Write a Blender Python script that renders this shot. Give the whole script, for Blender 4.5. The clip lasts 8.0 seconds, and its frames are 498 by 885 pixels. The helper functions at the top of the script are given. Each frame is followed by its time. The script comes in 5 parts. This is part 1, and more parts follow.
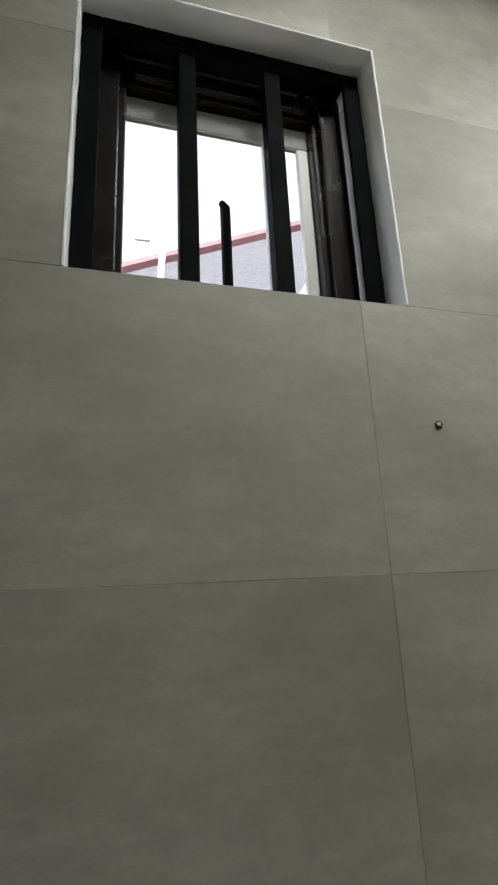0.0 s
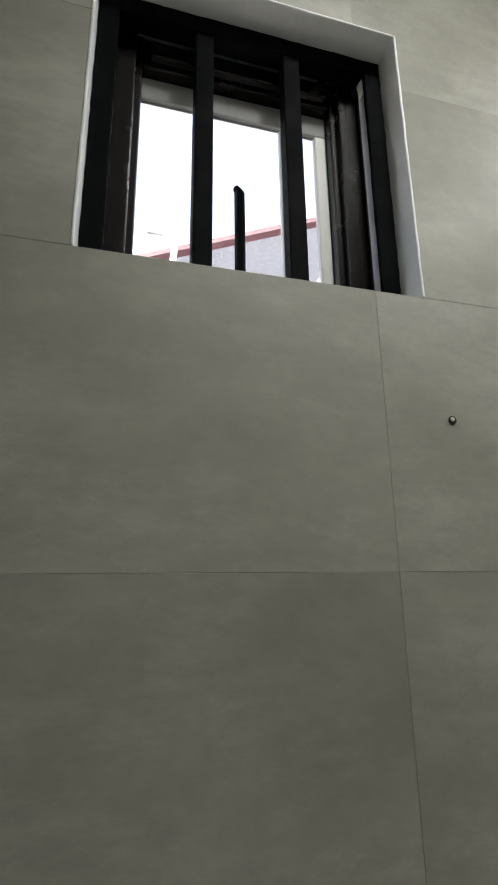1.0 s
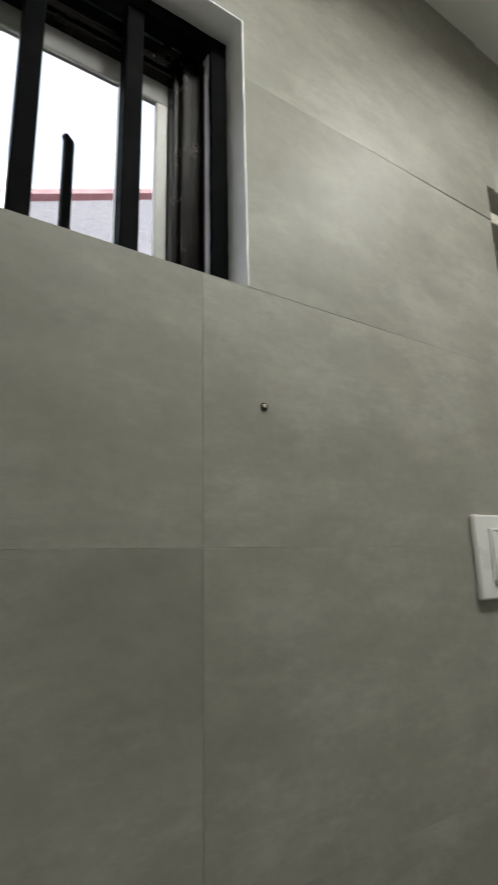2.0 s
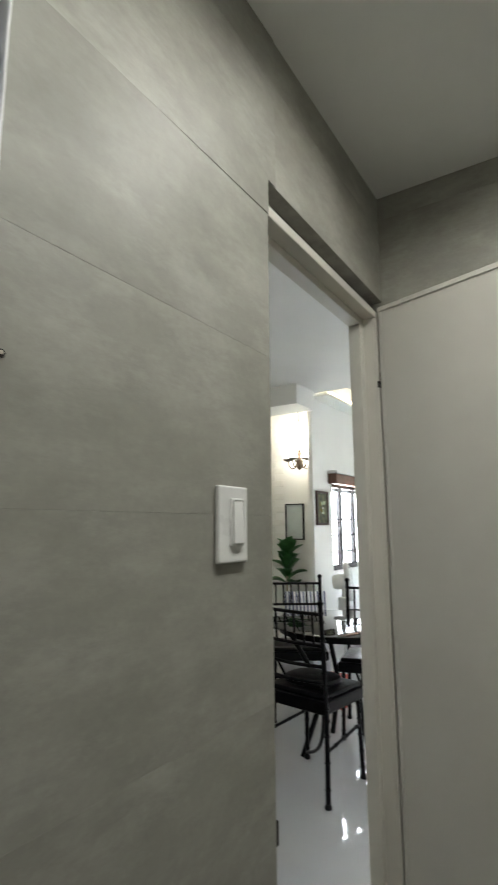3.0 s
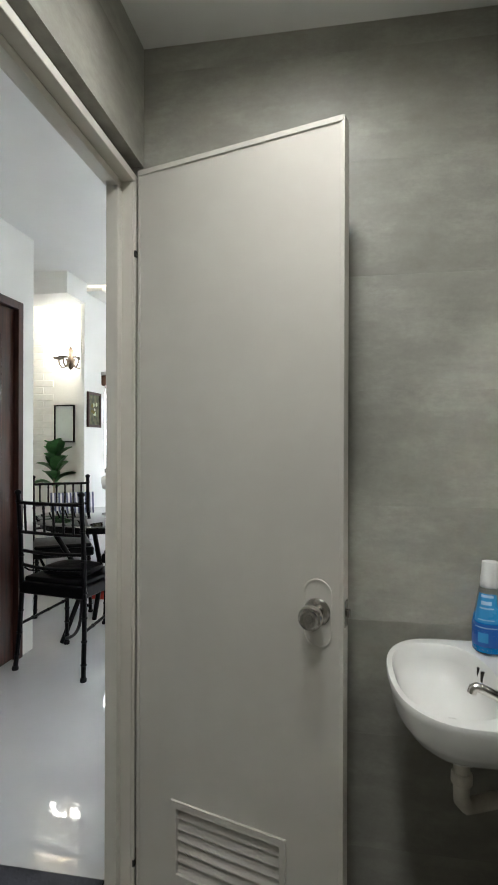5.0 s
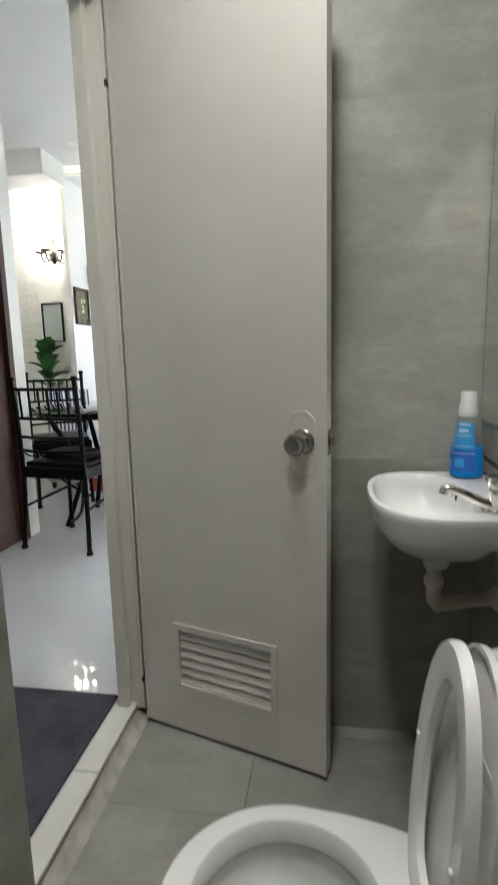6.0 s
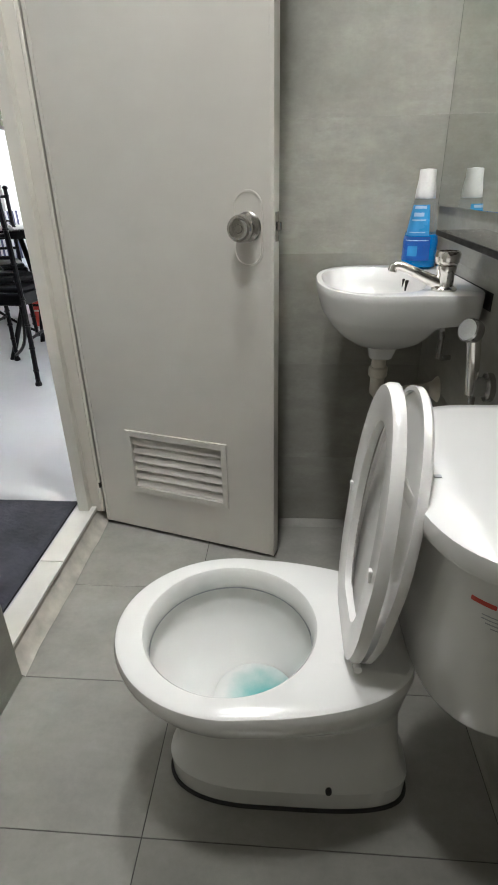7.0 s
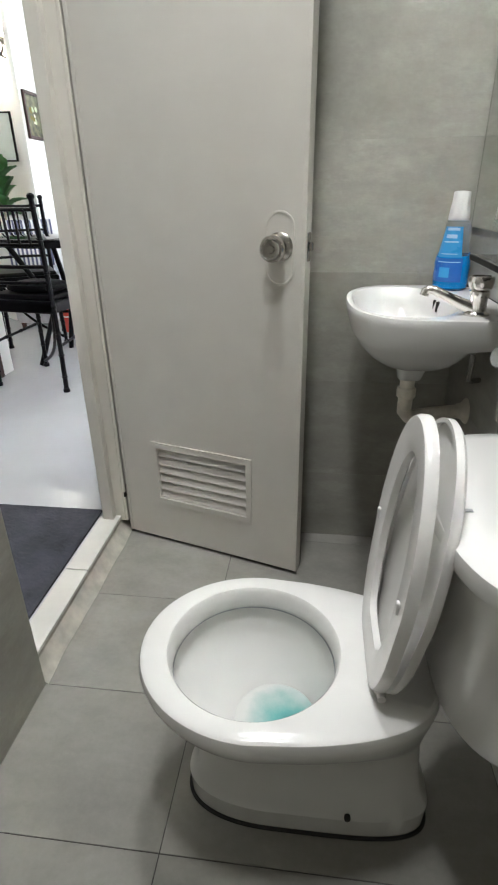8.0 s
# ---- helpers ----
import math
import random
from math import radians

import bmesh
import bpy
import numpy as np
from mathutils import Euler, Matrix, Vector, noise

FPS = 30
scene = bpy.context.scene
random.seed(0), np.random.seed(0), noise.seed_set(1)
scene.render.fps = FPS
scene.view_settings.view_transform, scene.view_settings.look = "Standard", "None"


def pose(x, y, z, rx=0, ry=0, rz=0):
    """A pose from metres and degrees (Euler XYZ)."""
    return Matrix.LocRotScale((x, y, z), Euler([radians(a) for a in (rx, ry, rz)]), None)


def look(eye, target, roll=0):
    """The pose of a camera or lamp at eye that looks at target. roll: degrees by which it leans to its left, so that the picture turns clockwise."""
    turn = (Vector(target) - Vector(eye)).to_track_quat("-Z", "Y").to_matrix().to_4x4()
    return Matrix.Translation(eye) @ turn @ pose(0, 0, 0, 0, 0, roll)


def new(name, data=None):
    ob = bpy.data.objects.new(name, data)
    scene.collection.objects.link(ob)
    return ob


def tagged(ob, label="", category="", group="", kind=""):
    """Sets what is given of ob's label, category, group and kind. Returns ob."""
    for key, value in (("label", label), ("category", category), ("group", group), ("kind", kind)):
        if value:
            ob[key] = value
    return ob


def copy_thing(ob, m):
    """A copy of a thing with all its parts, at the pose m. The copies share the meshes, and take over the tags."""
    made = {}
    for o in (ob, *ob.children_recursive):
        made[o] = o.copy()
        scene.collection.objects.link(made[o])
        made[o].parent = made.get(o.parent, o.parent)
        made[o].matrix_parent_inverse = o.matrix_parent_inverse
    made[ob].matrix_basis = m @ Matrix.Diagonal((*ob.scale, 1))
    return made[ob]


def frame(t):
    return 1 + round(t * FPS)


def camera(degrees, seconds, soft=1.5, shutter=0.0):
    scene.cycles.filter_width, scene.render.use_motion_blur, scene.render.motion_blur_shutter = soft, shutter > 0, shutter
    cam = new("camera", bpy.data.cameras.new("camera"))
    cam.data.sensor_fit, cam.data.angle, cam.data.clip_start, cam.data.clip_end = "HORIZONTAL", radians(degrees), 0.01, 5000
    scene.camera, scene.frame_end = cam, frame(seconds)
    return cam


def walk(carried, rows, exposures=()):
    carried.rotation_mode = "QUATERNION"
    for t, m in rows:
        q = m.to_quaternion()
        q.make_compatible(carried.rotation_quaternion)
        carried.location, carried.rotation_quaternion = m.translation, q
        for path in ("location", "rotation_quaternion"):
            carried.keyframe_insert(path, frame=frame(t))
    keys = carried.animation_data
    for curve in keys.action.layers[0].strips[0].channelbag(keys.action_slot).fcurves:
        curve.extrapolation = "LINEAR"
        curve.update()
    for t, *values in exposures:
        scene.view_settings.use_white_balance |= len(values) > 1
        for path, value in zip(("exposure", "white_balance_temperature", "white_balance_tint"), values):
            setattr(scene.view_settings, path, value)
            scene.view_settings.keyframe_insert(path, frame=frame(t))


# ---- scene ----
cam = camera(51.3, 8.0, soft=1.1, shutter=0.3)
PATH = [
    (0, (-1.475, -0.431, 1.408), (-0.939, 1.418, 1.949), -2.6),
    (0.5, (-1.481, -0.422, 1.407), (-1.024, 1.445, 1.961), -1.3),
    (1, (-1.473, -0.418, 1.404), (-0.96, 1.441, 1.936), -0.7),
    (1.2, (-1.47, -0.417, 1.402), (-0.892, 1.423, 1.929), -0.7),
    (2.5, (-1.438, -0.436, 1.404), (-0.016, 0.922, 1.772), -1.0),
    (3, (-1.415, -0.45, 1.396), (0.242, 0.623, 1.717), -0.4),
    (3.5, (-1.393, -0.471, 1.382), (0.427, 0.315, 1.64), -0.1),
    (4, (-1.381, -0.497, 1.358), (0.535, 0.051, 1.525), 0.1),
    (4.5, (-1.376, -0.516, 1.325), (0.585, -0.133, 1.39), 0.3),
    (4.7, (-1.376, -0.521, 1.309), (0.594, -0.175, 1.346), 0.4),
    (6, (-1.414, -0.559, 1.096), (0.534, -0.245, 0.769), -1.4),
    (6.5, (-1.415, -0.582, 0.993), (0.453, -0.365, 0.312), -1.5),
    (7, (-1.419, -0.583, 0.969), (0.371, -0.435, 0.089), -1.3),
    (7.5, (-1.417, -0.584, 0.984), (0.355, -0.437, 0.069), -0.8),
    (8, (-1.415, -0.57, 0.996), (0.377, -0.343, 0.137), -0.8),
]
EXPOSURES = [(0, 1.50, 6450, 7), (1.2, 1.50, 6450, 7), (2.5, 1.56, 6580, 6), (3.5, 1.58, 6350, 8), (4.5, 1.9, 6300, 9),
             (6, 2.15, 6280, 10), (6.5, 2.46, 6230, 11), (7.0, 2.79, 6200, 12), (7.5, 2.87, 6180, 12), (8, 2.80, 6180, 12)]
walk(cam, [(t, look(eye, target, roll)) for t, eye, target, roll in PATH], EXPOSURES)

# ---- world and lights ----
SUN_ELEV, SUN_AZ = radians(58), radians(200)
LAMP_STRENGTH = 31.0          # bathroom ceiling light
HALL_WINDOW_WATTS = 26.0       # sky light in the living room window
COVE_STRENGTH = 2.6
world = bpy.data.worlds.new("world")
scene.world = world
world.use_nodes = True
wn = world.node_tree
sky = wn.nodes.new("ShaderNodeTexSky")
sky.sky_type, sky.sun_disc = "NISHITA", False
sky.sun_elevation, sky.sun_rotation = SUN_ELEV, SUN_AZ
sky.air_density, sky.dust_density = 0.8, 8.0
haze = wn.nodes.new("ShaderNodeHueSaturation")
haze.inputs["Saturation"].default_value, haze.inputs["Value"].default_value = 0.3, 1.8
wn.links.new(sky.outputs[0], haze.inputs["Color"])
wn.links.new(haze.outputs[0], wn.nodes["Background"].inputs[0])
wn.nodes["Background"].inputs[1].default_value = 0.15
sun = new("sun", bpy.data.lights.new("sun", "SUN"))
sun.data.energy, sun.data.angle, sun.data.color = 0.6, radians(14), (1.0, 0.97, 0.93)
sun.matrix_world = look((0, 0, 8), (-math.sin(SUN_AZ) * math.cos(SUN_ELEV), -math.cos(SUN_AZ) * math.cos(SUN_ELEV), 8 - math.sin(SUN_ELEV)))


scene.cycles.caustics_reflective = True
scene.cycles.blur_glossy = 0.0


# ---- materials ----
def material(name):
    m = bpy.data.materials.new(name)
    m.use_nodes = True
    return m, m.node_tree.nodes, m.node_tree.links, m.node_tree.nodes["Principled BSDF"]


def ramp(n, l, source, stops):
    r = n.new("ShaderNodeValToRGB")
    while len(r.color_ramp.elements) < len(stops):
        r.color_ramp.elements.new(0.5)
    for e, (p, c) in zip(r.color_ramp.elements, stops):
        e.position, e.color = p, (*c, 1)
    l.new(source, r.inputs[0])
    return r.outputs[0]


def noise_tex(n, l, scale, detail=4.0, rough=0.55, stretch=None, random_shift=False):
    c = n.new("ShaderNodeTexCoord")
    src = c.outputs["Object"]
    if stretch or random_shift:
        mp = n.new("ShaderNodeMapping")
        mp.inputs["Scale"].default_value = stretch or (1, 1, 1)
        l.new(src, mp.inputs["Vector"])
        if random_shift:
            info = n.new("ShaderNodeObjectInfo")
            mul = n.new("ShaderNodeMath")
            mul.operation = "MULTIPLY"
            mul.inputs[1].default_value = 37.0
            l.new(info.outputs["Random"], mul.inputs[0])
            comb = n.new("ShaderNodeCombineXYZ")
            for k in range(3):
                l.new(mul.outputs[0], comb.inputs[k])
            l.new(comb.outputs[0], mp.inputs["Location"])
        src = mp.outputs[0]
    t = n.new("ShaderNodeTexNoise")
    t.inputs["Scale"].default_value, t.inputs["Detail"].default_value, t.inputs["Roughness"].default_value = scale, detail, rough
    l.new(src, t.inputs["Vector"])
    return t.outputs["Fac"]


def mix_color(n, l, fac, a, b, mode="MIX"):
    m = n.new("ShaderNodeMix")
    m.data_type, m.blend_type = "RGBA", mode
    for sock, v in ((m.inputs[0], fac), (m.inputs[6], a), (m.inputs[7], b)):
        if isinstance(v, (int, float)):
            sock.default_value = v
        elif isinstance(v, tuple):
            sock.default_value = (*v, 1)
        else:
            l.new(v, sock)
    return m.outputs[2]


def bump(n, l, p, height, strength, dist=0.002):
    b = n.new("ShaderNodeBump")
    b.inputs["Strength"].default_value, b.inputs["Distance"].default_value = strength, dist
    l.new(height, b.inputs["Height"])
    l.new(b.outputs[0], p.inputs["Normal"])


def plain(name, color, rough=0.5, metal=0.0, vary=0.06, scale=6.0, relief=0.08, relief_scale=160.0, coat=0.0, spec=0.5):
    """A surface of one colour with soft stains, fine grain and slight relief."""
    m, n, l, p = material(name)
    a = noise_tex(n, l, scale, 5)
    lo, hi = tuple(c * (1 - vary) for c in color), tuple(min(1, c * (1 + vary)) for c in color)
    l.new(ramp(n, l, a, [(0.3, lo), (0.7, hi)]), p.inputs["Base Color"])
    l.new(ramp(n, l, noise_tex(n, l, scale * 2.7, 3), [(0.3, (rough * 0.85,) * 3), (0.7, (min(1, rough * 1.15),) * 3)]), p.inputs["Roughness"])
    p.inputs["Metallic"].default_value = metal
    p.inputs["Coat Weight"].default_value = coat
    p.inputs["Specular IOR Level"].default_value = spec
    if relief:
        bump(n, l, p, noise_tex(n, l, relief_scale, 3), relief, 0.001)
    return m


def cement_tile(name, dark, mid, light, rough, stretch, chalky=0.3, spec=0.5):
    """Cement-look porcelain tile: broad clouds, trowel smears and chalky patches, each tile its own."""
    m, n, l, p = material(name)
    cloud = noise_tex(n, l, 2.6, 7, 0.62, stretch, True)
    smear = noise_tex(n, l, 7.5, 7, 0.72, (stretch[0], stretch[1], stretch[2] * 1.5), True)
    patch = noise_tex(n, l, 6.5, 8, 0.74, (stretch[0], stretch[1], stretch[2] * 1.9), True)
    fine = noise_tex(n, l, 85.0, 4, 0.65, None, True)
    base = ramp(n, l, cloud, [(0.30, dark), (0.5, mid), (0.72, light)])
    s2 = ramp(n, l, smear, [(0.30, (0.43,) * 3), (0.5, (0.5,) * 3), (0.72, (0.58,) * 3)])
    c = mix_color(n, l, 0.8, base, s2, "OVERLAY")
    chalk = mix_color(n, l, 1.0, ramp(n, l, patch, [(0.46, (0.0,) * 3), (0.62, (1.0,) * 3)]), ramp(n, l, cloud, [(0.38, (0.0,) * 3), (0.58, (chalky,) * 3)]), "MULTIPLY")
    c = mix_color(n, l, chalk, c, tuple(k * 1.28 for k in light))
    f2 = ramp(n, l, fine, [(0.3, (0.46,) * 3), (0.7, (0.54,) * 3)])
    c = mix_color(n, l, 0.4, c, f2, "OVERLAY")
    info = n.new("ShaderNodeObjectInfo")
    c = mix_color(n, l, 0.14, c, ramp(n, l, info.outputs["Random"], [(0.0, (0.45,) * 3), (1.0, (0.55,) * 3)]), "OVERLAY")
    l.new(c, p.inputs["Base Color"])
    l.new(ramp(n, l, smear, [(0.3, (min(1, rough * 1.07),) * 3), (0.7, (rough * 0.93,) * 3)]), p.inputs["Roughness"])
    p.inputs["Specular IOR Level"].default_value = spec
    bump(n, l, p, fine, 0.06, 0.001)
    return m


WALL_TILE = cement_tile("wall_tile", (0.245, 0.238, 0.206), (0.292, 0.285, 0.248), (0.345, 0.338, 0.302), 0.5, (0.9, 0.9, 1.25), 0.5)
FLOOR_TILE = cement_tile("floor_tile", (0.235, 0.227, 0.203), (0.268, 0.260, 0.234), (0.31, 0.303, 0.275), 0.18, (1.3, 0.7, 1.0), 0.0)
GROUT = plain("grout", (0.30, 0.292, 0.262), 0.9, vary=0.2, scale=20)
FLOOR_GROUT = plain("floor_grout", (0.055, 0.053, 0.048), 0.9, vary=0.3, scale=20)
PLASTER = plain("ceiling_plaster", (0.82, 0.82, 0.80), 0.8, vary=0.03, scale=2.0, relief=0.12, relief_scale=90)
WHITE_REVEAL = plain("white_reveal_paint", (0.88, 0.89, 0.90), 0.6, vary=0.06, scale=14, relief=0.4, relief_scale=45)
WHITE_PAINT = plain("white_wall_paint", (0.80, 0.80, 0.77), 0.6, vary=0.03, scale=2.0, relief=0.1)
DOOR_PVC = plain("cream_door_plastic", (0.545, 0.522, 0.472), 0.36, vary=0.03, scale=4.0, relief=0.03)
FRAME_CREAM = plain("cream_frame_paint", (0.58, 0.555, 0.495), 0.42, vary=0.02, scale=3.0, relief=0.02)
PORCELAIN = plain("white_porcelain", (0.71, 0.705, 0.68), 0.18, vary=0.015, scale=3.0, relief=0.0, coat=0.08)
SEAT_PLASTIC = plain("white_seat_plastic", (0.73, 0.72, 0.695), 0.22, vary=0.015, relief=0.0)
CHROME = plain("chrome", (0.80, 0.78, 0.74), 0.18, 1.0, vary=0.08, scale=30, relief=0.0)
SATIN_STEEL = plain("satin_steel", (0.40, 0.38, 0.35), 0.22, 1.0, vary=0.03, scale=8, relief=0.0)
GREY_METAL = plain("grey_chrome_plastic", (0.46, 0.455, 0.44), 0.24, 0.85, vary=0.06, relief=0.0)
BLACK_STEEL = plain("black_painted_steel", (0.003, 0.0038, 0.004), 0.62, vary=0.4, scale=25, relief=0.25, relief_scale=120, spec=0.03)
BRONZE_ALU = plain("dark_bronze_aluminium", (0.012, 0.010, 0.010), 0.25, 0.25, vary=0.2, scale=12, relief=0.02)
DARK_HOLE = plain("dark_hole", (0.02, 0.018, 0.015), 0.9, vary=0.3)
WHITE_PLASTIC = plain("white_switch_plastic", (0.80, 0.80, 0.78), 0.3, vary=0.02, relief=0.0)
PVC_PIPE = plain("stained_pvc_pipe", (0.66, 0.61, 0.52), 0.4, vary=0.18, scale=22, relief=0.1)
SILL_STONE = plain("pale_sill_tile", (0.66, 0.65, 0.60), 0.35, vary=0.06, scale=12)
STAINED_MORTAR = plain("stained_mortar", (0.45, 0.425, 0.37), 0.7, vary=0.25, scale=16, relief=0.5, relief_scale=60)
SILICONE = plain("black_silicone", (0.012, 0.011, 0.01), 0.6, vary=0.4)
SHELF_GLASS = plain("smoked_glass_strip", (0.11, 0.105, 0.098), 0.07, vary=0.1, relief=0.0)
# blue-grey streaks paint the sky's reflection into the glass colour
VENT_GLASS = plain("sky_streaked_ventilator_glass", (0.075, 0.09, 0.11), 0.3, vary=0.5, scale=40, relief=0.3, relief_scale=90)
MAT_GREY = plain("grey_doormat_pile", (0.055, 0.057, 0.072), 0.95, vary=0.35, scale=9, relief=0.9, relief_scale=350)
MARBLE = plain("white_polished_floor", (0.57, 0.58, 0.595), 0.03, vary=0.05, scale=1.6, relief=0.8, relief_scale=7)
BLACK_LACQUER = plain("black_lacquer", (0.004, 0.004, 0.005), 0.35, vary=0.3, scale=20, relief=0.1, spec=0.15)
BLACK_VINYL = plain("black_vinyl", (0.006, 0.006, 0.007), 0.38, vary=0.2, scale=12, relief=0.2, relief_scale=220, spec=0.2)
TABLE_GLASS = plain("black_glass_top", (0.012, 0.012, 0.014), 0.03, vary=0.1, relief=0.0)
LEAF = plain("dark_green_leaf", (0.075, 0.22, 0.07), 0.35, vary=0.35, scale=18, relief=0.2, relief_scale=60)
BARK = plain("pale_trunk", (0.38, 0.33, 0.25), 0.8, vary=0.2, scale=30)
BRONZE = plain("antique_bronze", (0.07, 0.05, 0.035), 0.4, 0.7, vary=0.2, scale=30)
ROOF_SHEET = plain("grey_roof_sheet", (0.048, 0.046, 0.056), 0.75, vary=0.2, scale=9)
RED_RIDGE = plain("red_ridge_cap", (0.075, 0.02, 0.026), 0.6, vary=0.1, scale=5)
GREY_CONCRETE = plain("grey_concrete", (0.42, 0.42, 0.42), 0.85, vary=0.12, scale=5, relief=0.3)
GROUND = plain("bare_ground", (0.22, 0.20, 0.17), 0.9, vary=0.2, scale=0.6)
LABEL_BLUE = plain("blue_label", (0.04, 0.30, 0.62), 0.3, vary=0.05, relief=0.0)
LABEL_NAVY = plain("navy_label", (0.012, 0.12, 0.46), 0.3, vary=0.05, relief=0.0)
LABEL_WHITE = plain("white_print", (0.40, 0.56, 0.75), 0.4, vary=0.03, relief=0.0)
RED_PRINT = plain("red_print", (0.55, 0.05, 0.03), 0.45, vary=0.08, relief=0.0)
GREY_PRINT = plain("grey_print", (0.33, 0.34, 0.35), 0.5, vary=0.08, relief=0.0)
OLIVE = plain("olive_fabric", (0.16, 0.13, 0.03), 0.9, vary=0.2, scale=14, relief=0.5, relief_scale=300)
SHEER = plain("pale_green_curtain", (0.50, 0.56, 0.36), 0.9, vary=0.1, scale=10, relief=0.2)
SOFA_FABRIC = plain("pale_sofa_fabric", (0.55, 0.56, 0.60), 0.9, vary=0.1, scale=12, relief=0.4, relief_scale=260)
WALNUT_RAIL = plain("brown_blind_wood", (0.16, 0.075, 0.045), 0.5, vary=0.25, scale=18)
PAINTING = plain("dark_floral_canvas", (0.10, 0.10, 0.05), 0.6, vary=0.8, scale=22, relief=0.3)


def wood(name, dark, light):
    m, n, l, p = material(name)
    g = noise_tex(n, l, 4.0, 7, 0.6, (14, 14, 0.8))
    l.new(ramp(n, l, g, [(0.3, dark), (0.7, light)]), p.inputs["Base Color"])
    p.inputs["Roughness"].default_value = 0.38
    bump(n, l, p, g, 0.15, 0.001)
    return m


BROWN_WOOD = wood("red_brown_door_wood", (0.018, 0.006, 0.004), (0.075, 0.022, 0.012))


def glass(name, color=(1, 1, 1), ior=1.45, rough=0.0):
    m, n, l, p = material(name)
    p.inputs["Base Color"].default_value = (*color, 1)
    p.inputs["Transmission Weight"].default_value = 1.0
    p.inputs["Roughness"].default_value, p.inputs["IOR"].default_value = rough, ior
    return m


CLEAR_PET = glass("clear_bottle_plastic", (0.95, 0.98, 1.0), 1.2, 0.05)
BLUE_LIQUID = plain("blue_mouthwash", (0.005, 0.25, 0.62), 0.15, vary=0.05, relief=0.0)
WINDOW_GLASS = glass("window_glass", (0.93, 0.96, 1.0), 1.1)


def dyed_water():
    m, n, l, p = material("dyed_toilet_water")
    c = n.new("ShaderNodeTexCoord")
    mp = n.new("ShaderNodeMapping")
    mp.inputs["Location"].default_value = (0.842, 0.556, -0.207)
    l.new(c.outputs["Object"], mp.inputs["Vector"])
    ln = n.new("ShaderNodeVectorMath")
    ln.operation = "LENGTH"
    l.new(mp.outputs[0], ln.inputs[0])
    add = n.new("ShaderNodeMath")
    add.operation = "MULTIPLY_ADD"
    add.inputs[1].default_value, add.inputs[2].default_value = 0.05, -0.025
    l.new(noise_tex(n, l, 26.0, 4), add.inputs[0])
    tot = n.new("ShaderNodeMath")
    l.new(ln.outputs["Value"], tot.inputs[0])
    l.new(add.outputs[0], tot.inputs[1])
    l.new(ramp(n, l, tot.outputs[0], [(0.006, (0.03, 0.20, 0.20)), (0.030, (0.14, 0.38, 0.36)), (0.060, (0.40, 0.50, 0.475)), (0.082, (0.60, 0.61, 0.585))]), p.inputs["Base Color"])
    p.inputs["Roughness"].default_value = 0.03
    p.inputs["Specular IOR Level"].default_value = 0.3
    return m


WATER = dyed_water()



def mirror_material():
    m, n, l, p = material("mirror_silver")
    p.inputs["Base Color"].default_value = (0.86, 0.88, 0.86, 1)
    p.inputs["Metallic"].default_value, p.inputs["Roughness"].default_value = 1.0, 0.0
    return m


MIRROR = mirror_material()


def glowing(name, color, strength):
    m, n, l, p = material(name)
    p.inputs["Base Color"].default_value = (*color, 1)
    p.inputs["Emission Color"].default_value = (*color, 1)
    p.inputs["Emission Strength"].default_value = strength
    return m


LAMP_GLOW = glowing("lamp_diffuser", (1.0, 0.985, 0.945), LAMP_STRENGTH)
COVE_GLOW = glowing("cove_light", (1.0, 0.80, 0.52), COVE_STRENGTH)
SHADE_GLOW = glowing("lit_glass_shade", (1.0, 0.95, 0.85), 8.0)


def striped(name, a, b, width):
    m, n, l, p = material(name)
    w = n.new("ShaderNodeTexWave")
    w.inputs["Scale"].default_value = width
    c = n.new("ShaderNodeTexCoord")
    l.new(c.outputs["Object"], w.inputs["Vector"])
    l.new(ramp(n, l, w.outputs["Fac"], [(0.45, a), (0.55, b)]), p.inputs["Base Color"])
    p.inputs["Roughness"].default_value = 0.9
    return m


STRIPES = striped("striped_cushion_cloth", (0.75, 0.76, 0.80), (0.12, 0.13, 0.22), 9.0)


BRICK_WHITE = plain("white_painted_brick", (0.78, 0.78, 0.74), 0.6, vary=0.05, scale=20, relief=0.4, relief_scale=60)


# ---- mesh helpers ----
def part(name, bm, mat, parent=None, label="", smooth=False):
    me = bpy.data.meshes.new(name)
    bmesh.ops.recalc_face_normals(bm, faces=bm.faces)
    if smooth:
        for f in bm.faces:
            f.smooth = True
        for e in bm.edges:
            if len(e.link_faces) == 2 and e.calc_face_angle(0) > radians(38):
                e.smooth = False
    bm.to_mesh(me)
    bm.free()
    me.materials.append(mat)
    ob = new(name, me)
    if parent is not None:
        ob.parent = parent
    if label:
        ob["label"] = label
    return ob


def thing(name, label, category, group="", at=(0, 0, 0), rz=0.0):
    e = new(name)
    e.empty_display_size = 0.05
    e.matrix_basis = pose(*at, 0, 0, rz)
    return tagged(e, label, category, group)


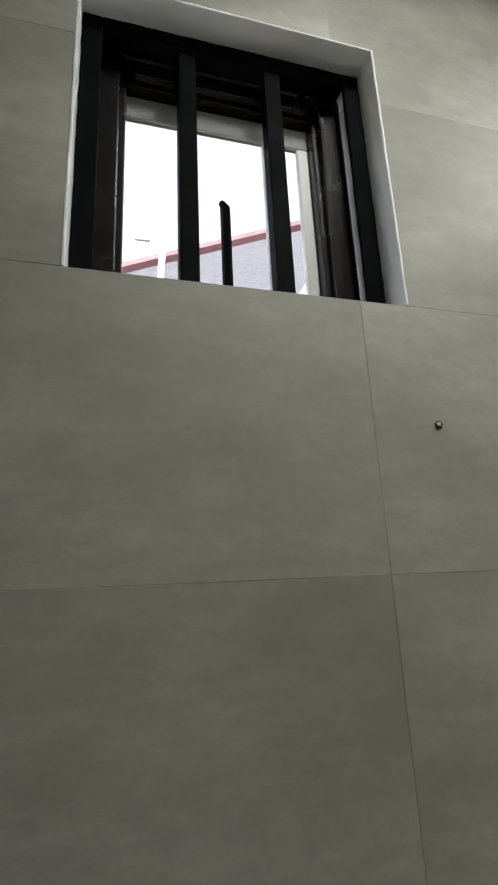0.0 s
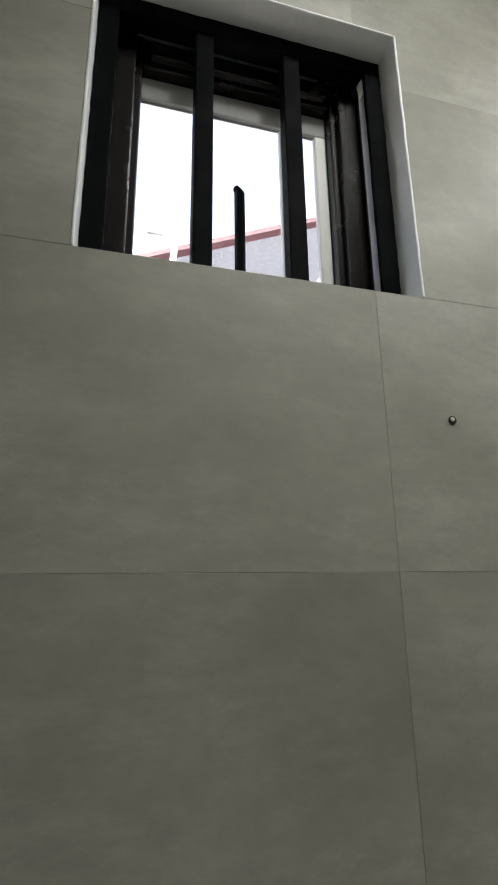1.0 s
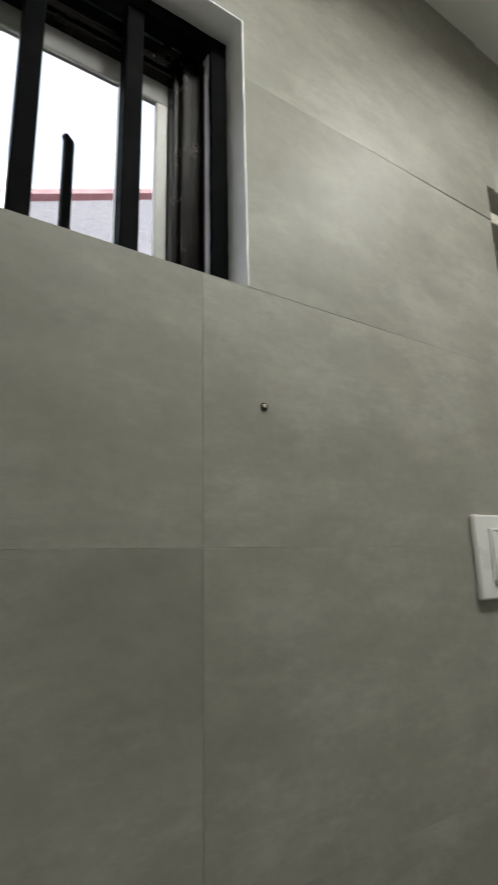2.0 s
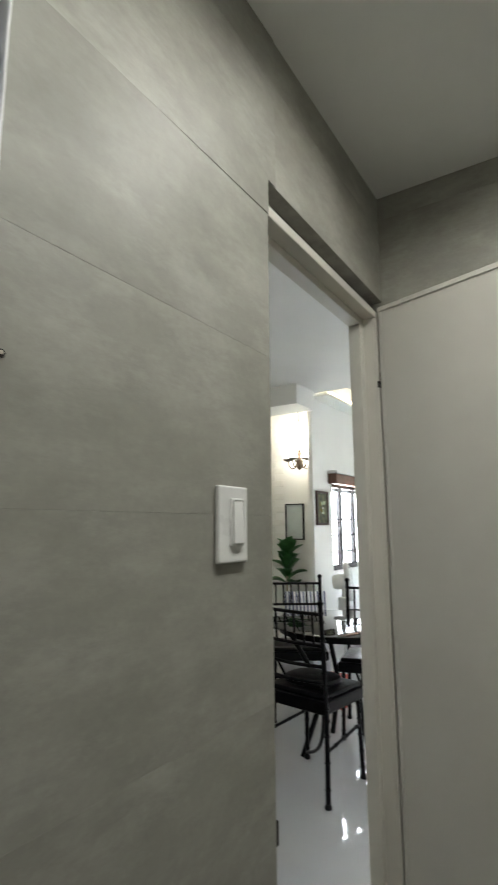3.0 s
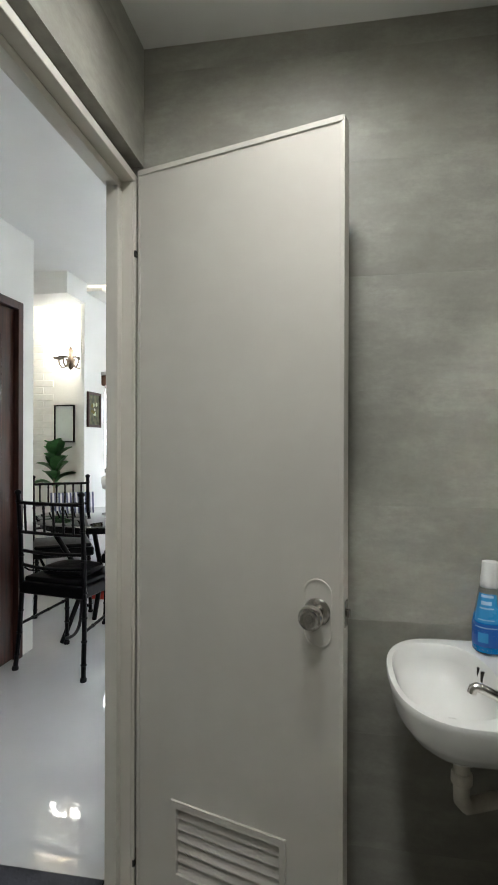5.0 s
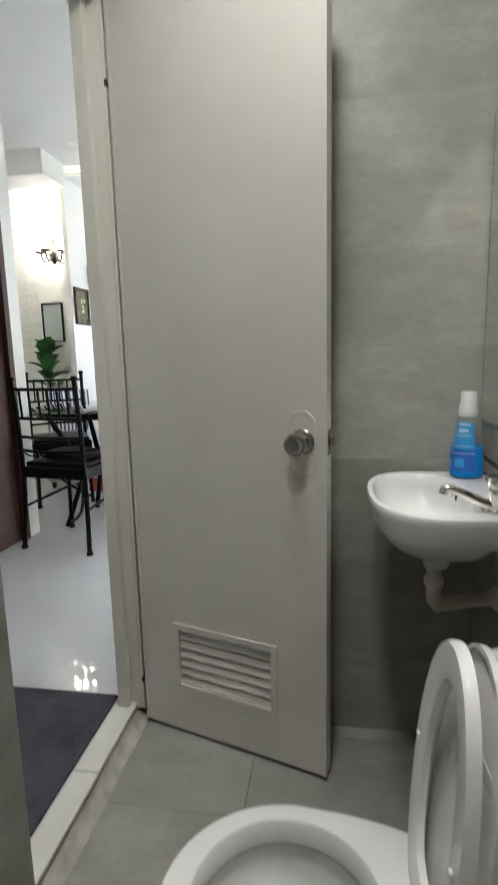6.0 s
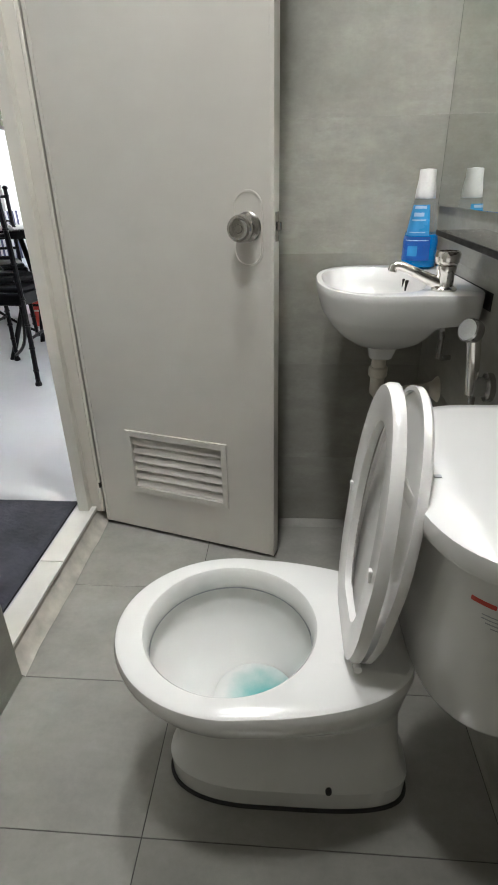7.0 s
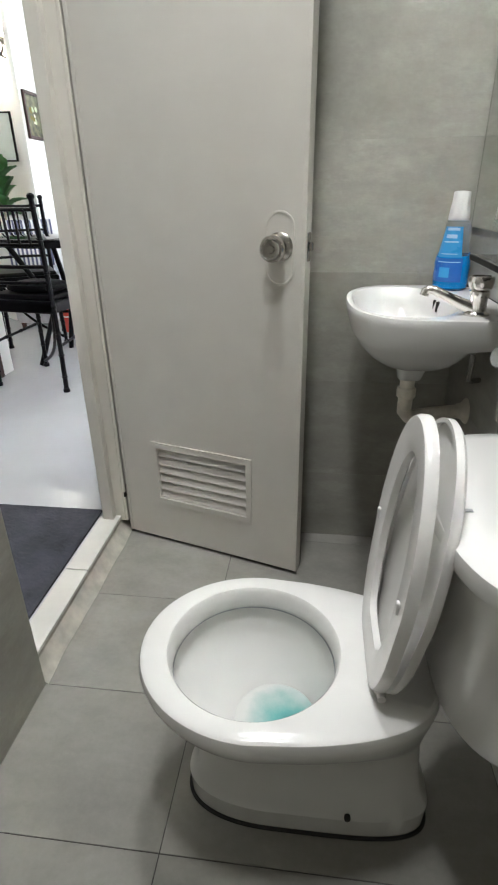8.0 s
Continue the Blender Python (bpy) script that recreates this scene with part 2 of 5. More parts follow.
def add_box(bm, x0, x1, y0, y1, z0, z1, bevel=0.0, segs=2, m=None):
    r = bmesh.ops.create_cube(bm, size=1)
    vs = r["verts"]
    for v in vs:
        v.co = Vector((x0 + (v.co.x + 0.5) * (x1 - x0), y0 + (v.co.y + 0.5) * (y1 - y0), z0 + (v.co.z + 0.5) * (z1 - z0)))
    if bevel:
        es = list({e for v in vs for e in v.link_edges})
        r2 = bmesh.ops.bevel(bm, geom=es, offset=bevel, segments=segs, affect="EDGES", profile=0.5)
        vs = list({v for f in r2["faces"] for v in f.verts} | {v for v in vs if v.is_valid})
    if m is not None:
        for v in vs:
            v.co = m @ v.co
    return vs


def box(*a, **k):
    bm = bmesh.new()
    add_box(bm, *a, **k)
    return bm


def rings_mesh(bm, rings, cap_start=True, cap_end=True, closed=True):
    rows = [[bm.verts.new(p) for p in r] for r in rings]
    n = len(rows[0])
    for a, b in zip(rows, rows[1:]):
        for i in range(n if closed else n - 1):
            j = (i + 1) % n
            bm.faces.new((a[i], a[j], b[j], b[i]))
    if cap_start:
        bm.faces.new(rows[0][::-1])
    if cap_end:
        bm.faces.new(rows[-1])
    return rows


def add_lathe(bm, profile, m=None, n=24, caps=True):
    """profile: (radius, height) from bottom to top, turned round z."""
    m = m or Matrix()
    rings = [[m @ Vector((r * math.cos(2 * math.pi * i / n), r * math.sin(2 * math.pi * i / n), z)) for i in range(n)] for r, z in profile]
    rings_mesh(bm, rings, caps, caps)


def lathe(profile, m=None, n=24, caps=True):
    bm = bmesh.new()
    add_lathe(bm, profile, m, n, caps)
    return bm


def add_tube(bm, pts, radius, n=10):
    pts = [Vector(p) for p in pts]
    rad = radius if isinstance(radius, (list, tuple)) else [radius] * len(pts)
    rings, ref = [], None
    for i, p in enumerate(pts):
        d = (pts[min(i + 1, len(pts) - 1)] - pts[max(i - 1, 0)]).normalized()
        if ref is None:
            ref = d.orthogonal().normalized()
        ref = (ref - d * ref.dot(d)).normalized()
        o = d.cross(ref)
        rings.append([p + (ref * math.cos(2 * math.pi * k / n) + o * math.sin(2 * math.pi * k / n)) * rad[i] for k in range(n)])
    rings_mesh(bm, rings)


def tube(pts, radius, n=10):
    bm = bmesh.new()
    add_tube(bm, pts, radius, n)
    return bm


def arc(p0, p1, bulge, n=8):
    p0, p1, bulge = Vector(p0), Vector(p1), Vector(bulge)
    return [p0.lerp(p1, i / n) + bulge * math.sin(math.pi * i / n) for i in range(n + 1)]


def cut_rect(rect, holes):
    """rect (u0, u1, v0, v1) less the holes, as rectangles."""
    out = [rect]
    for h in holes:
        nxt = []
        for u0, u1, v0, v1 in out:
            a, b, c, d = max(u0, h[0]), min(u1, h[1]), max(v0, h[2]), min(v1, h[3])
            if a >= b or c >= d:
                nxt.append((u0, u1, v0, v1))
                continue
            if v0 < c:
                nxt.append((u0, u1, v0, c))
            if d < v1:
                nxt.append((u0, u1, d, v1))
            if u0 < a:
                nxt.append((u0, a, c, d))
            if b < u1:
                nxt.append((b, u1, c, d))
        out = nxt
    return [r for r in out if r[1] - r[0] > 0.004 and r[3] - r[2] > 0.004]


def slab_mesh(axis, face, depth, rects):
    """Boxes on rectangles of a wall plane: axis 'x' or 'y' is the normal, face its visible side, depth the way in."""
    bm = bmesh.new()
    for u0, u1, v0, v1 in rects:
        a, b = sorted((face, face + depth))
        if axis == "y":
            add_box(bm, u0, u1, a, b, v0, v1)
        elif axis == "x":
            add_box(bm, a, b, u0, u1, v0, v1)
        else:
            add_box(bm, u0, u1, v0, v1, a, b)
    return bm


# ---- the large structure ----
H = 2.372                      # bathroom ceiling
X0, Y3 = -2.15, -0.945         # back wall, mirror wall
HF, HC = 0.06, 2.46            # floor and ceiling of the living space
WIN = (-1.518, -1.165, 1.693, 2.055)
DOOR = (-0.65, 0.0, 0.0, 2.042)
TT = 0.0016                    # tile thickness
LAMPS, LR = ((-0.56, -0.48), (-1.14, -0.47)), 0.090  # recessed ceiling light


def structure(ob, label, category):
    return tagged(ob, label, category, kind="structure")


w1 = [(X0 - 0.12, 0.12, -0.1, 2.9)]
holes = [WIN, (DOOR[0], 0.0, -0.2, DOOR[3])]
wall_window = structure(part("wall_north", slab_mesh("y", TT, 0.0984, [r for q in w1 for r in cut_rect(q, holes)]), GROUT),
                        "bathroom wall clad in beige-grey cement tiles, with window and doorway", "wall")
wall_door = structure(part("wall_east", slab_mesh("x", TT, 0.112, [(Y3 - 0.12, TT, -0.1, 2.9)]), GROUT),
                      "grey cement-tiled bathroom end wall behind the door", "wall")
wall_mirror = structure(part("wall_south", slab_mesh("y", Y3 - TT, -0.112, [(X0 - 0.12, 0.12, -0.1, 2.9)]), GROUT),
                        "grey cement-tiled bathroom wall carrying the mirror", "wall")
wall_back = structure(part("wall_west", slab_mesh("x", X0 - TT, -0.112, [(Y3 - 0.12, 0.15, -0.1, 2.9)]), GROUT),
                      "grey cement-tiled bathroom wall behind the camera", "wall")
floor_bath = structure(part("floor", box(X0 - 0.1, TT, Y3 - 0.1, 0.03, -0.1, -TT), FLOOR_GROUT),
                       "grey tiled bathroom floor with dark joints", "floor")
ceiling_bath = structure(part("ceiling", slab_mesh("z", H, 0.08, cut_rect((X0 - 0.12, 0.12, Y3 - 0.12, 0.10), [(x - LR, x + LR, y - LR, y + LR) for x, y in LAMPS])), PLASTER),
                         "plain pale grey bathroom ceiling", "ceiling")

# window reveal, plastered and painted white: jambs, head and sill lining
bm = bmesh.new()
u0, u1, v0, v1 = WIN
rv = 0.003
add_box(bm, u1 - rv, u1, -0.002, 0.105, v0, v1, 0.001)
add_box(bm, u0, u0 + 0.003, -0.001, 0.034, v0, v1, 0.001)
add_box(bm, u0, u0 + rv, 0.034, 0.105, v0, v1, 0.001)
add_box(bm, u0 + 0.003, u1 - rv, -0.002, 0.105, v1 - rv, v1, 0.001)
add_box(bm, u0 + rv, u1 - rv, 0.020, 0.105, v0, v0 + 0.006, 0.002)
bmesh.ops.subdivide_edges(bm, edges=[e for e in bm.edges if e.calc_length() > 0.1], cuts=24, use_grid_fill=True)
for v in bm.verts:
    if 0.003 < v.co.y:
        continue
    k = noise.noise(v.co * 38) * 0.0007
    v.co += Vector((k if v.co.z < v1 - 0.02 else 0, 0, k))
structure(part("trim_window_reveal", bm, WHITE_REVEAL), "rough white painted plaster lining the window opening", "trim")

# ---- living space shell ----
PX, PY = 2.80, 1.60            # corner of the picture wall
structure(part("floor_living", box(-0.70, 5.2, 0.09, 3.2, HF - 0.1, HF), MARBLE), "polished white tiled living room floor", "floor")
structure(part("floor_dining", box(0.12, 5.2, -1.6, 0.09, HF - 0.1, HF), MARBLE), "polished white tiled dining floor", "floor")
structure(part("wall_dining_south", box(0.12, 5.2, -1.75, -1.6, HF, 3.0), WHITE_PAINT), "white painted dining room wall", "wall")
structure(part("wall_living_east", box(5.2, 5.35, -1.75, PY, HF, 3.0), WHITE_PAINT), "white painted far living room wall", "wall")
structure(part("wall_hall_end", box(-0.78, -0.70, 0.10, 1.37, HF - 0.1, HC), WHITE_PAINT), "white painted end wall of the hall", "wall")
BDOOR = (0.38, 1.275, HF, 2.03)
structure(part("wall_hall_north", slab_mesh("y", 1.22, 0.15, cut_rect((-0.70, 1.42, HF, HC), [BDOOR])), WHITE_PAINT),
          "white painted hall wall with a brown door", "wall")
structure(part("wall_alcove_west", box(1.27, 1.42, 1.37, 3.2, HF, 3.0), WHITE_PAINT), "white painted side wall of the alcove", "wall")
structure(part("wall_alcove_north", box(1.27, 3.2, 3.2, 3.35, HF, 3.0), WHITE_PAINT), "white painted back wall of the alcove", "wall")
alcove_east = structure(part("wall_alcove_east", box(3.1, 3.18, PY + 0.04, 3.2, HF, 3.0), WHITE_PAINT),
                        "white painted brick alcove wall", "wall")
LWIN = (3.20, 4.5, 0.98, 1.82)
structure(part("wall_picture", slab_mesh("y", PY, 0.04, cut_rect((PX, 5.35, HF, 3.0), [LWIN])), WHITE_PAINT),
          "white painted wall with a picture and a grilled window", "wall")
# hall ceiling with its dropped edge, raised living ceiling beyond
structure(part("ceiling_hall", box(-0.78, 2.3, 0.10, 3.35, HC, HC + 0.02), PLASTER), "plain white hall ceiling", "ceiling")
structure(part("ceiling_beam", box(1.95, 2.24, 1.30, 3.2, 2.305, HC - 0.001), WHITE_PAINT), "white dropped ceiling beam before the living room", "beam")
structure(part("ceiling_dining", box(0.12, 2.3, -1.75, 0.098, HC, HC + 0.02), PLASTER), "plain white dining ceiling", "ceiling")
structure(part("ceiling_living", box(2.3, 5.35, -1.75, 3.35, 2.86, 2.94), PLASTER), "raised white living room ceiling with cove light", "ceiling")
structure(part("ceiling_riser", box(2.24, 2.3, -1.75, 3.35, HC + 0.021, 2.9), PLASTER), "white riser between two ceiling levels", "ceiling")

win_area = new("living_window_light", bpy.data.lights.new("living_window_light", "AREA"))
win_area.data.shape, win_area.data.size, win_area.data.size_y = "RECTANGLE", 1.25, 0.8
win_area.data.energy, win_area.data.color = HALL_WINDOW_WATTS, (0.92, 0.96, 1.0)
win_area.matrix_world = look((3.85, PY + 0.10, 1.40), (3.85, 0.0, 1.12))

cove = thing("cove_light", "warm strip light in the ceiling cove", "cove light", at=(0, 0, 0))
part("light_strip", box(3.0, 5.1, PY - 0.12, PY - 0.09, 2.62, 2.65), COVE_GLOW, cove)
part("ledge", box(2.8, 5.2, PY - 0.16, PY, 2.57, 2.60, 0.004), WHITE_PAINT, cove)
part("light_strip", box(3.00, 3.03, PY + 0.12, 3.1, 2.62, 2.65), COVE_GLOW, cove)
part("ledge", box(2.96, 3.1, PY + 0.1, 3.2, 2.57, 2.60, 0.004), WHITE_PAINT, cove)

# ---- outside the bathroom window ----
structure(part("ground", box(-400, 400, -400, 400, -0.6, -0.5), GROUND), "bare ground outside", "ground")
house = thing("neighbour_house", "neighbouring house with grey sheet roof and dark red ridge", "house")
part("wall", box(-3.5, 6.0, 4.9, 9.0, -0.5, 3.0), GREY_CONCRETE, house)
ridge = lambda x: 6.08 + 0.427 * (x + 1.37)
bm = bmesh.new()
rings_mesh(bm, [[(x, 3.0, ridge(x) - 4.7), (x, 3.0, ridge(x) - 4.6), (x, 6.6, ridge(x)), (x, 9.2, ridge(x) - 2.6), (x, 9.2, ridge(x) - 2.7)] for x in (-3.6, 6.2)])
roof = part("roof", bm, ROOF_SHEET, house)
part("ridge_cap", tube([(-3.6, 6.58, ridge(-3.6) - 0.04), (6.2, 6.58, ridge(6.2) - 0.04)], 0.13, 8), RED_RIDGE, roof)
eave = thing("concrete_eave", "grey concrete eave over the bathroom window", "eave")
part("slab", box(-2.4, -0.95, 0.10, 0.19, 2.12, 2.2), GREY_CONCRETE, eave)
mast = thing("roof_mast", "slim pale mast with a small panel outside", "mast")
part("post", tube([(-0.99, 4.3, -0.5), (-0.97, 4.3, 4.6), (-0.90, 4.3, 5.6)], 0.035, 8), WHITE_PAINT, mast)
part("panel", box(-1.24, -1.08, 4.28, 4.32, 4.95, 5.40, 0.01), GREY_CONCRETE, mast)


# ---- window: grille and aluminium frame ----
def window():
    w = structure(thing("window_1", "small high window with black steel grille and dark aluminium frame", "window"), "", "window")
    x0, x1, z0, z1 = WIN[0] + 0.0035, WIN[1] - 0.0035, WIN[2] + 0.006, WIN[3] - 0.0035
    g = part("grille_frame", bmesh.new(), BLACK_STEEL, w, "black painted steel grille frame")
    bm = bmesh.new()
    fw = 0.022
    for a, b, c, d in ((x0, x0 + fw, z0, z1), (x1 - fw, x1, z0, z1), (x0 + fw, x1 - fw, z1 - fw, z1), (x0 + fw, x1 - fw, z0, z0 + 0.010)):
        add_box(bm, a, b, 0.034, 0.041 if a > -1.3 and b == x1 else 0.058, c, d, 0.0012)
    # angle legs against the wall, with lumpy paint
    bmesh.ops.subdivide_edges(bm, edges=[e for e in bm.edges if e.calc_length() > 0.1], cuts=30, use_grid_fill=True)
    for v in bm.verts:
        v.co += Vector((noise.noise(v.co * 120), 0, noise.noise(v.co * 120 + Vector((7, 3, 1))))) * 0.0012
    bm.to_mesh(g.data)
    bm.free()
    for x in (-1.3945, -1.288):
        part("grille_bar", box(x - 0.0105, x + 0.0105, 0.037, 0.056, z0 + 0.010, z1 - fw, 0.0015), BLACK_STEEL, w)
    # latch arm: upright flat bar with a foot
    bm = bmesh.new()
    add_tube(bm, [(-1.347, 0.066, z0 + 0.012), (-1.347, 0.066, z0 + 0.05), (-1.3475, 0.065, 1.840), (-1.352, 0.065, 1.846)], [0.006, 0.006, 0.006, 0.004], 6)
    add_box(bm, -1.350, -1.320, 0.058, 0.072, z0 + 0.012, z0 + 0.022, 0.001)
    part("latch_arm", bm, BLACK_STEEL, w, "black steel window latch arm")
    # aluminium outer frame and sash
    fx0, fx1, fz0, fz1 = x0, -1.177, z0, z1
    ix0, ix1, iz1 = -1.463, -1.223, 2.004
    prof = (("frame_stile", fx0, ix0, fz0, fz1), ("frame_stile", ix1, fx1, fz0, fz1),
            ("frame_head", ix0, ix1, iz1, fz1), ("frame_sill", ix0, ix1, fz0, fz0 + 0.018))
    for nm, a, b, c, d in prof:
        bm = box(a, b, 0.074, 0.100, c, d, 0.002)
        add_box(bm, a + 0.008, b - 0.008, 0.063, 0.074, c + 0.006, d - 0.006, 0.002)
        part(nm, bm, BRONZE_ALU, w)
    part("top_rail", box(ix0, ix1, 0.088, 0.098, iz1 - 0.032, iz1, 0.002), GREY_CONCRETE, w, "grey top rail of the sash")
    for a, wd in ((-1.2875, 0.0105), (ix1 - 0.0165, 0.016)):
        part("sash_stile", box(a, a + wd, 0.088, 0.098, fz0 + 0.018, iz1 - 0.032, 0.002), WHITE_PLASTIC, w, "pale sash stile")
    # glass strip in the ventilator above
    part("ventilator_glass", box(x0 + 0.05, x1 - 0.075, 0.0585, 0.0625, 2.030, z1 - 0.001, 0.001), VENT_GLASS, w, "ventilator glass with the sky's reflection in its colour")
    part("pane", box(ix0, ix1, 0.092, 0.095, fz0 + 0.018, iz1 - 0.032), WINDOW_GLASS, w).visible_shadow = False
    return w


window()


# ---- doorway: frame, leaf, threshold ----
def doorway():
    f = structure(thing("door_frame", "cream painted timber door frame set in the doorway", "door frame"), "", "door frame")
    xl, xr, top = DOOR[0] + 0.004, -0.004, 1.988
    def jamb(x0, x1, stop):
        bm = box(x0, x1, 0.010, 0.080, 0.045, top, 0.002)
        a, b = (x1, x1 + 0.011) if stop > 0 else (x0 - 0.026, x0)
        add_box(bm, a, b, 0.040, 0.074, 0.045, top - 0.03, 0.002)
        return bm
    part("jamb", jamb(xl, xl + 0.006, 1), FRAME_CREAM, f)
    part("jamb", jamb(-0.056, xr, -1), FRAME_CREAM, f)
    part("hinge_rebate", box(-0.0555, xr - 0.001, 0.0015, 0.0098, 0.045, top - 0.012, 0.001), FRAME_CREAM, f)
    bm = box(xl, xr, 0.006, 0.095, top - 0.010, top + 0.012, 0.002)
    add_box(bm, xl + 0.006, -0.056, 0.040, 0.074, top - 0.030, top - 0.010, 0.002)
    part("head", bm, FRAME_CREAM, f)
    part("strike_plate", box(xl + 0.002, xl + 0.010, 0.0035, 0.0100, 0.905, 0.940, 0.001), DARK_HOLE, f, "dark steel strike plate")
    part("filler", box(xl, xr, 0.036, 0.095, top + 0.014, DOOR[3] - 0.001), FLOOR_GROUT, f, "dark recess filler above the head")
    return f


doorway()
DH = Vector((-0.052, -0.004, 0.0))                  # hinge line
DE = Vector((-0.212, -0.546, 0.0))                  # free edge, face side


def door_leaf():
    d = structure(thing("door_1", "open cream plastic bathroom door with louvred vent and steel knob", "door"), "", "door")
    width = (DE - DH).length
    ang = math.degrees(math.atan2((DE - DH).y, (DE - DH).x))
    d.matrix_basis = pose(DH.x, DH.y, 0, 0, 0, ang)
    # local: x along the leaf, y toward the wall side, z up
    z0, z1, th = 0.012, 2.004, 0.034
    vx0, vx1, vz0, vz1 = 0.116, 0.431, 0.149, 0.346
    bm = slab_mesh("y", 0.0, th, cut_rect((0.0, width, z0, z1), [(vx0, vx1, vz0, vz1)]))
    bmesh.ops.remove_doubles(bm, verts=bm.verts, dist=1e-5)
    leaf = part("leaf", bm, DOOR_PVC, d)
    # slim edge bead round the leaf
    part("edge_bead", box(0.0, width, -0.0035, 0.0, z1 - 0.014, z1, 0.0015), DOOR_PVC, d)
    part("edge_bead", box(width - 0.007, width + 0.003, -0.0025, th, z0, z1, 0.0015), DOOR_PVC, d)
    part("edge_bead", box(0.0, 0.010, -0.002, 0.0, z0, z1 - 0.014, 0.001), DOOR_PVC, d)
    # louvre
    v = part("vent_frame", slab_mesh("y", -0.006, 0.042, [(vx0 - 0.002, vx1 + 0.002, vz1 - 0.014, vz1 + 0.004), (vx0 - 0.002, vx1 + 0.002, vz0 - 0.004, vz0 + 0.014),
                                    (vx0 - 0.002, vx0 + 0.014, vz0 + 0.014, vz1 - 0.014), (vx1 - 0.014, vx1 + 0.002, vz0 + 0.014, vz1 - 0.014)]), DOOR_PVC, d, "moulded louvre vent frame")
    n = 6
    step = (vz1 - vz0 - 0.03) / n
    for i in range(n):
        zc = vz0 + 0.016 + step * (i + 0.54)
        bm = box(vx0 + 0.014, vx1 - 0.014, -0.002, 0.002, -step * 0.66, step * 0.66, 0.0008, 1)
        bmesh.ops.transform(bm, matrix=Matrix.Translation((0, 0.010, zc)) @ Matrix.Rotation(radians(-22), 4, "X"), verts=bm.verts)
        part("vent_slat", bm, DOOR_PVC, v)
    # knob
    kx, kz = width - 0.058, 0.893
    ry = Matrix.Translation((kx, 0, kz)) @ Matrix.Rotation(radians(90), 4, "X")
    knob = part("knob", lathe([(0.031, 0.0), (0.0315, 0.004), (0.028, 0.007), (0.0145, 0.010), (0.0125, 0.022), (0.016, 0.030), (0.0245, 0.036), (0.0275, 0.044), (0.0275, 0.052), (0.0255, 0.058), (0.021, 0.0595), (0.017, 0.057), (0.009, 0.057), (0.008, 0.059), (0.0, 0.059)], ry, 32), SATIN_STEEL, d, "round brushed steel door knob", smooth=True)
    # raised oval patch plate round the knob
    bm = bmesh.new()
    rings = []
    for rr, dz in ((0.0345, 0.0), (0.0338, -0.0030), (0.0305, -0.0030), (0.0295, -0.0012)):
        rings.append([(kx + rr * math.cos(a), dz, kz - 0.004 + rr * math.sin(a) + (0.044 if math.sin(a) >= 0 else -0.044)) for a in [2 * math.pi * (i + 0.5) / 40 for i in range(40)]])
    rings_mesh(bm, rings, False, True)
    part("oval_plate", bm, DOOR_PVC, d, "cream oval plate behind the knob")
    part("latch_plate", box(width + 0.001, width + 0.0045, 0.006, 0.028, kz - 0.03, kz + 0.03, 0.001), SATIN_STEEL, d, "steel latch plate")
    part("latch_bolt", box(width + 0.0045, width + 0.013, 0.012, 0.022, kz - 0.008, kz + 0.010, 0.002), SATIN_STEEL, d)
    for hz in (1.795, 0.155):
        h = part("hinge", box(-0.014, -0.001, 0.004, 0.030, hz - 0.022, hz + 0.022, 0.001), SATIN_STEEL, d, "steel butt hinge")
        part("hinge_pin", tube([(-0.008, -0.002, hz - 0.022), (-0.008, -0.002, hz - 0.004)], 0.0045, 8), DARK_HOLE, h)
    return d


door_leaf()

th = structure(thing("threshold", "pale stone doorway threshold with a stained grout edge", "threshold"), "", "threshold")
for a, b in ((-0.646, -0.331), (-0.328, -0.010)):
    part("sill_tile", box(a, b, 0.024, 0.089, HF - 0.008, HF + 0.003, 0.002), SILL_STONE, th)
part("riser", box(-0.648, -0.006, 0.027, 0.088, -0.004, HF - 0.009), STAINED_MORTAR, th, "stained mortar riser")
bm = bmesh.new()
rows = []
for i in range(41):
    x = -0.648 + 0.642 * i / 40
    k = noise.noise(Vector((x * 9, 1.3, 0.0))) * 0.006
    k2 = noise.noise(Vector((x * 31, 4.1, 0.0))) * 0.002
    rows.append([(x, 0.0265, -0.004), (x, 0.0265, 0.040 + k2), (x, 0.018 + k2, 0.022 + k * 0.5), (x, 0.004 + k, 0.006), (x, -0.004 + k, 0.0012), (x, -0.004 + k, -0.004)])
rings_mesh(bm, rows)
part("grout_edge", bm, STAINED_MORTAR, th, "stained sloping mortar fillet", smooth=True)


# ---- bathroom things ----
def egg(cx, yc, hx, yf, yb, hb, n=80, p=2.0):
    """Plan of a toilet rim: round front toward +y, narrower squarish back."""
    out = []
    for i in range(n):
        a = 2 * math.pi * i / n
        c, s = math.cos(a), math.sin(a)
        if s >= 0:
            x, y = hx * math.copysign(abs(c) ** (2 / p), c), yc + (yf - yc) * abs(s) ** (2 / p)
        else:
            q = 4.0
            k = abs(s) ** (2 / q)
            w = hx + (hb - hx) * min(1.0, k) ** 1.5
            x, y = w * math.copysign(abs(c) ** (2 / q), c), yc - (yc - yb) * k
        out.append((cx + x, y))
    return out


def oval(cx, cy, hx, hy, n=80):
    return [(cx + hx * math.cos(2 * math.pi * i / n), cy + hy * math.sin(2 * math.pi * i / n)) for i in range(n)]


TX, TZ = -0.832, 0.372


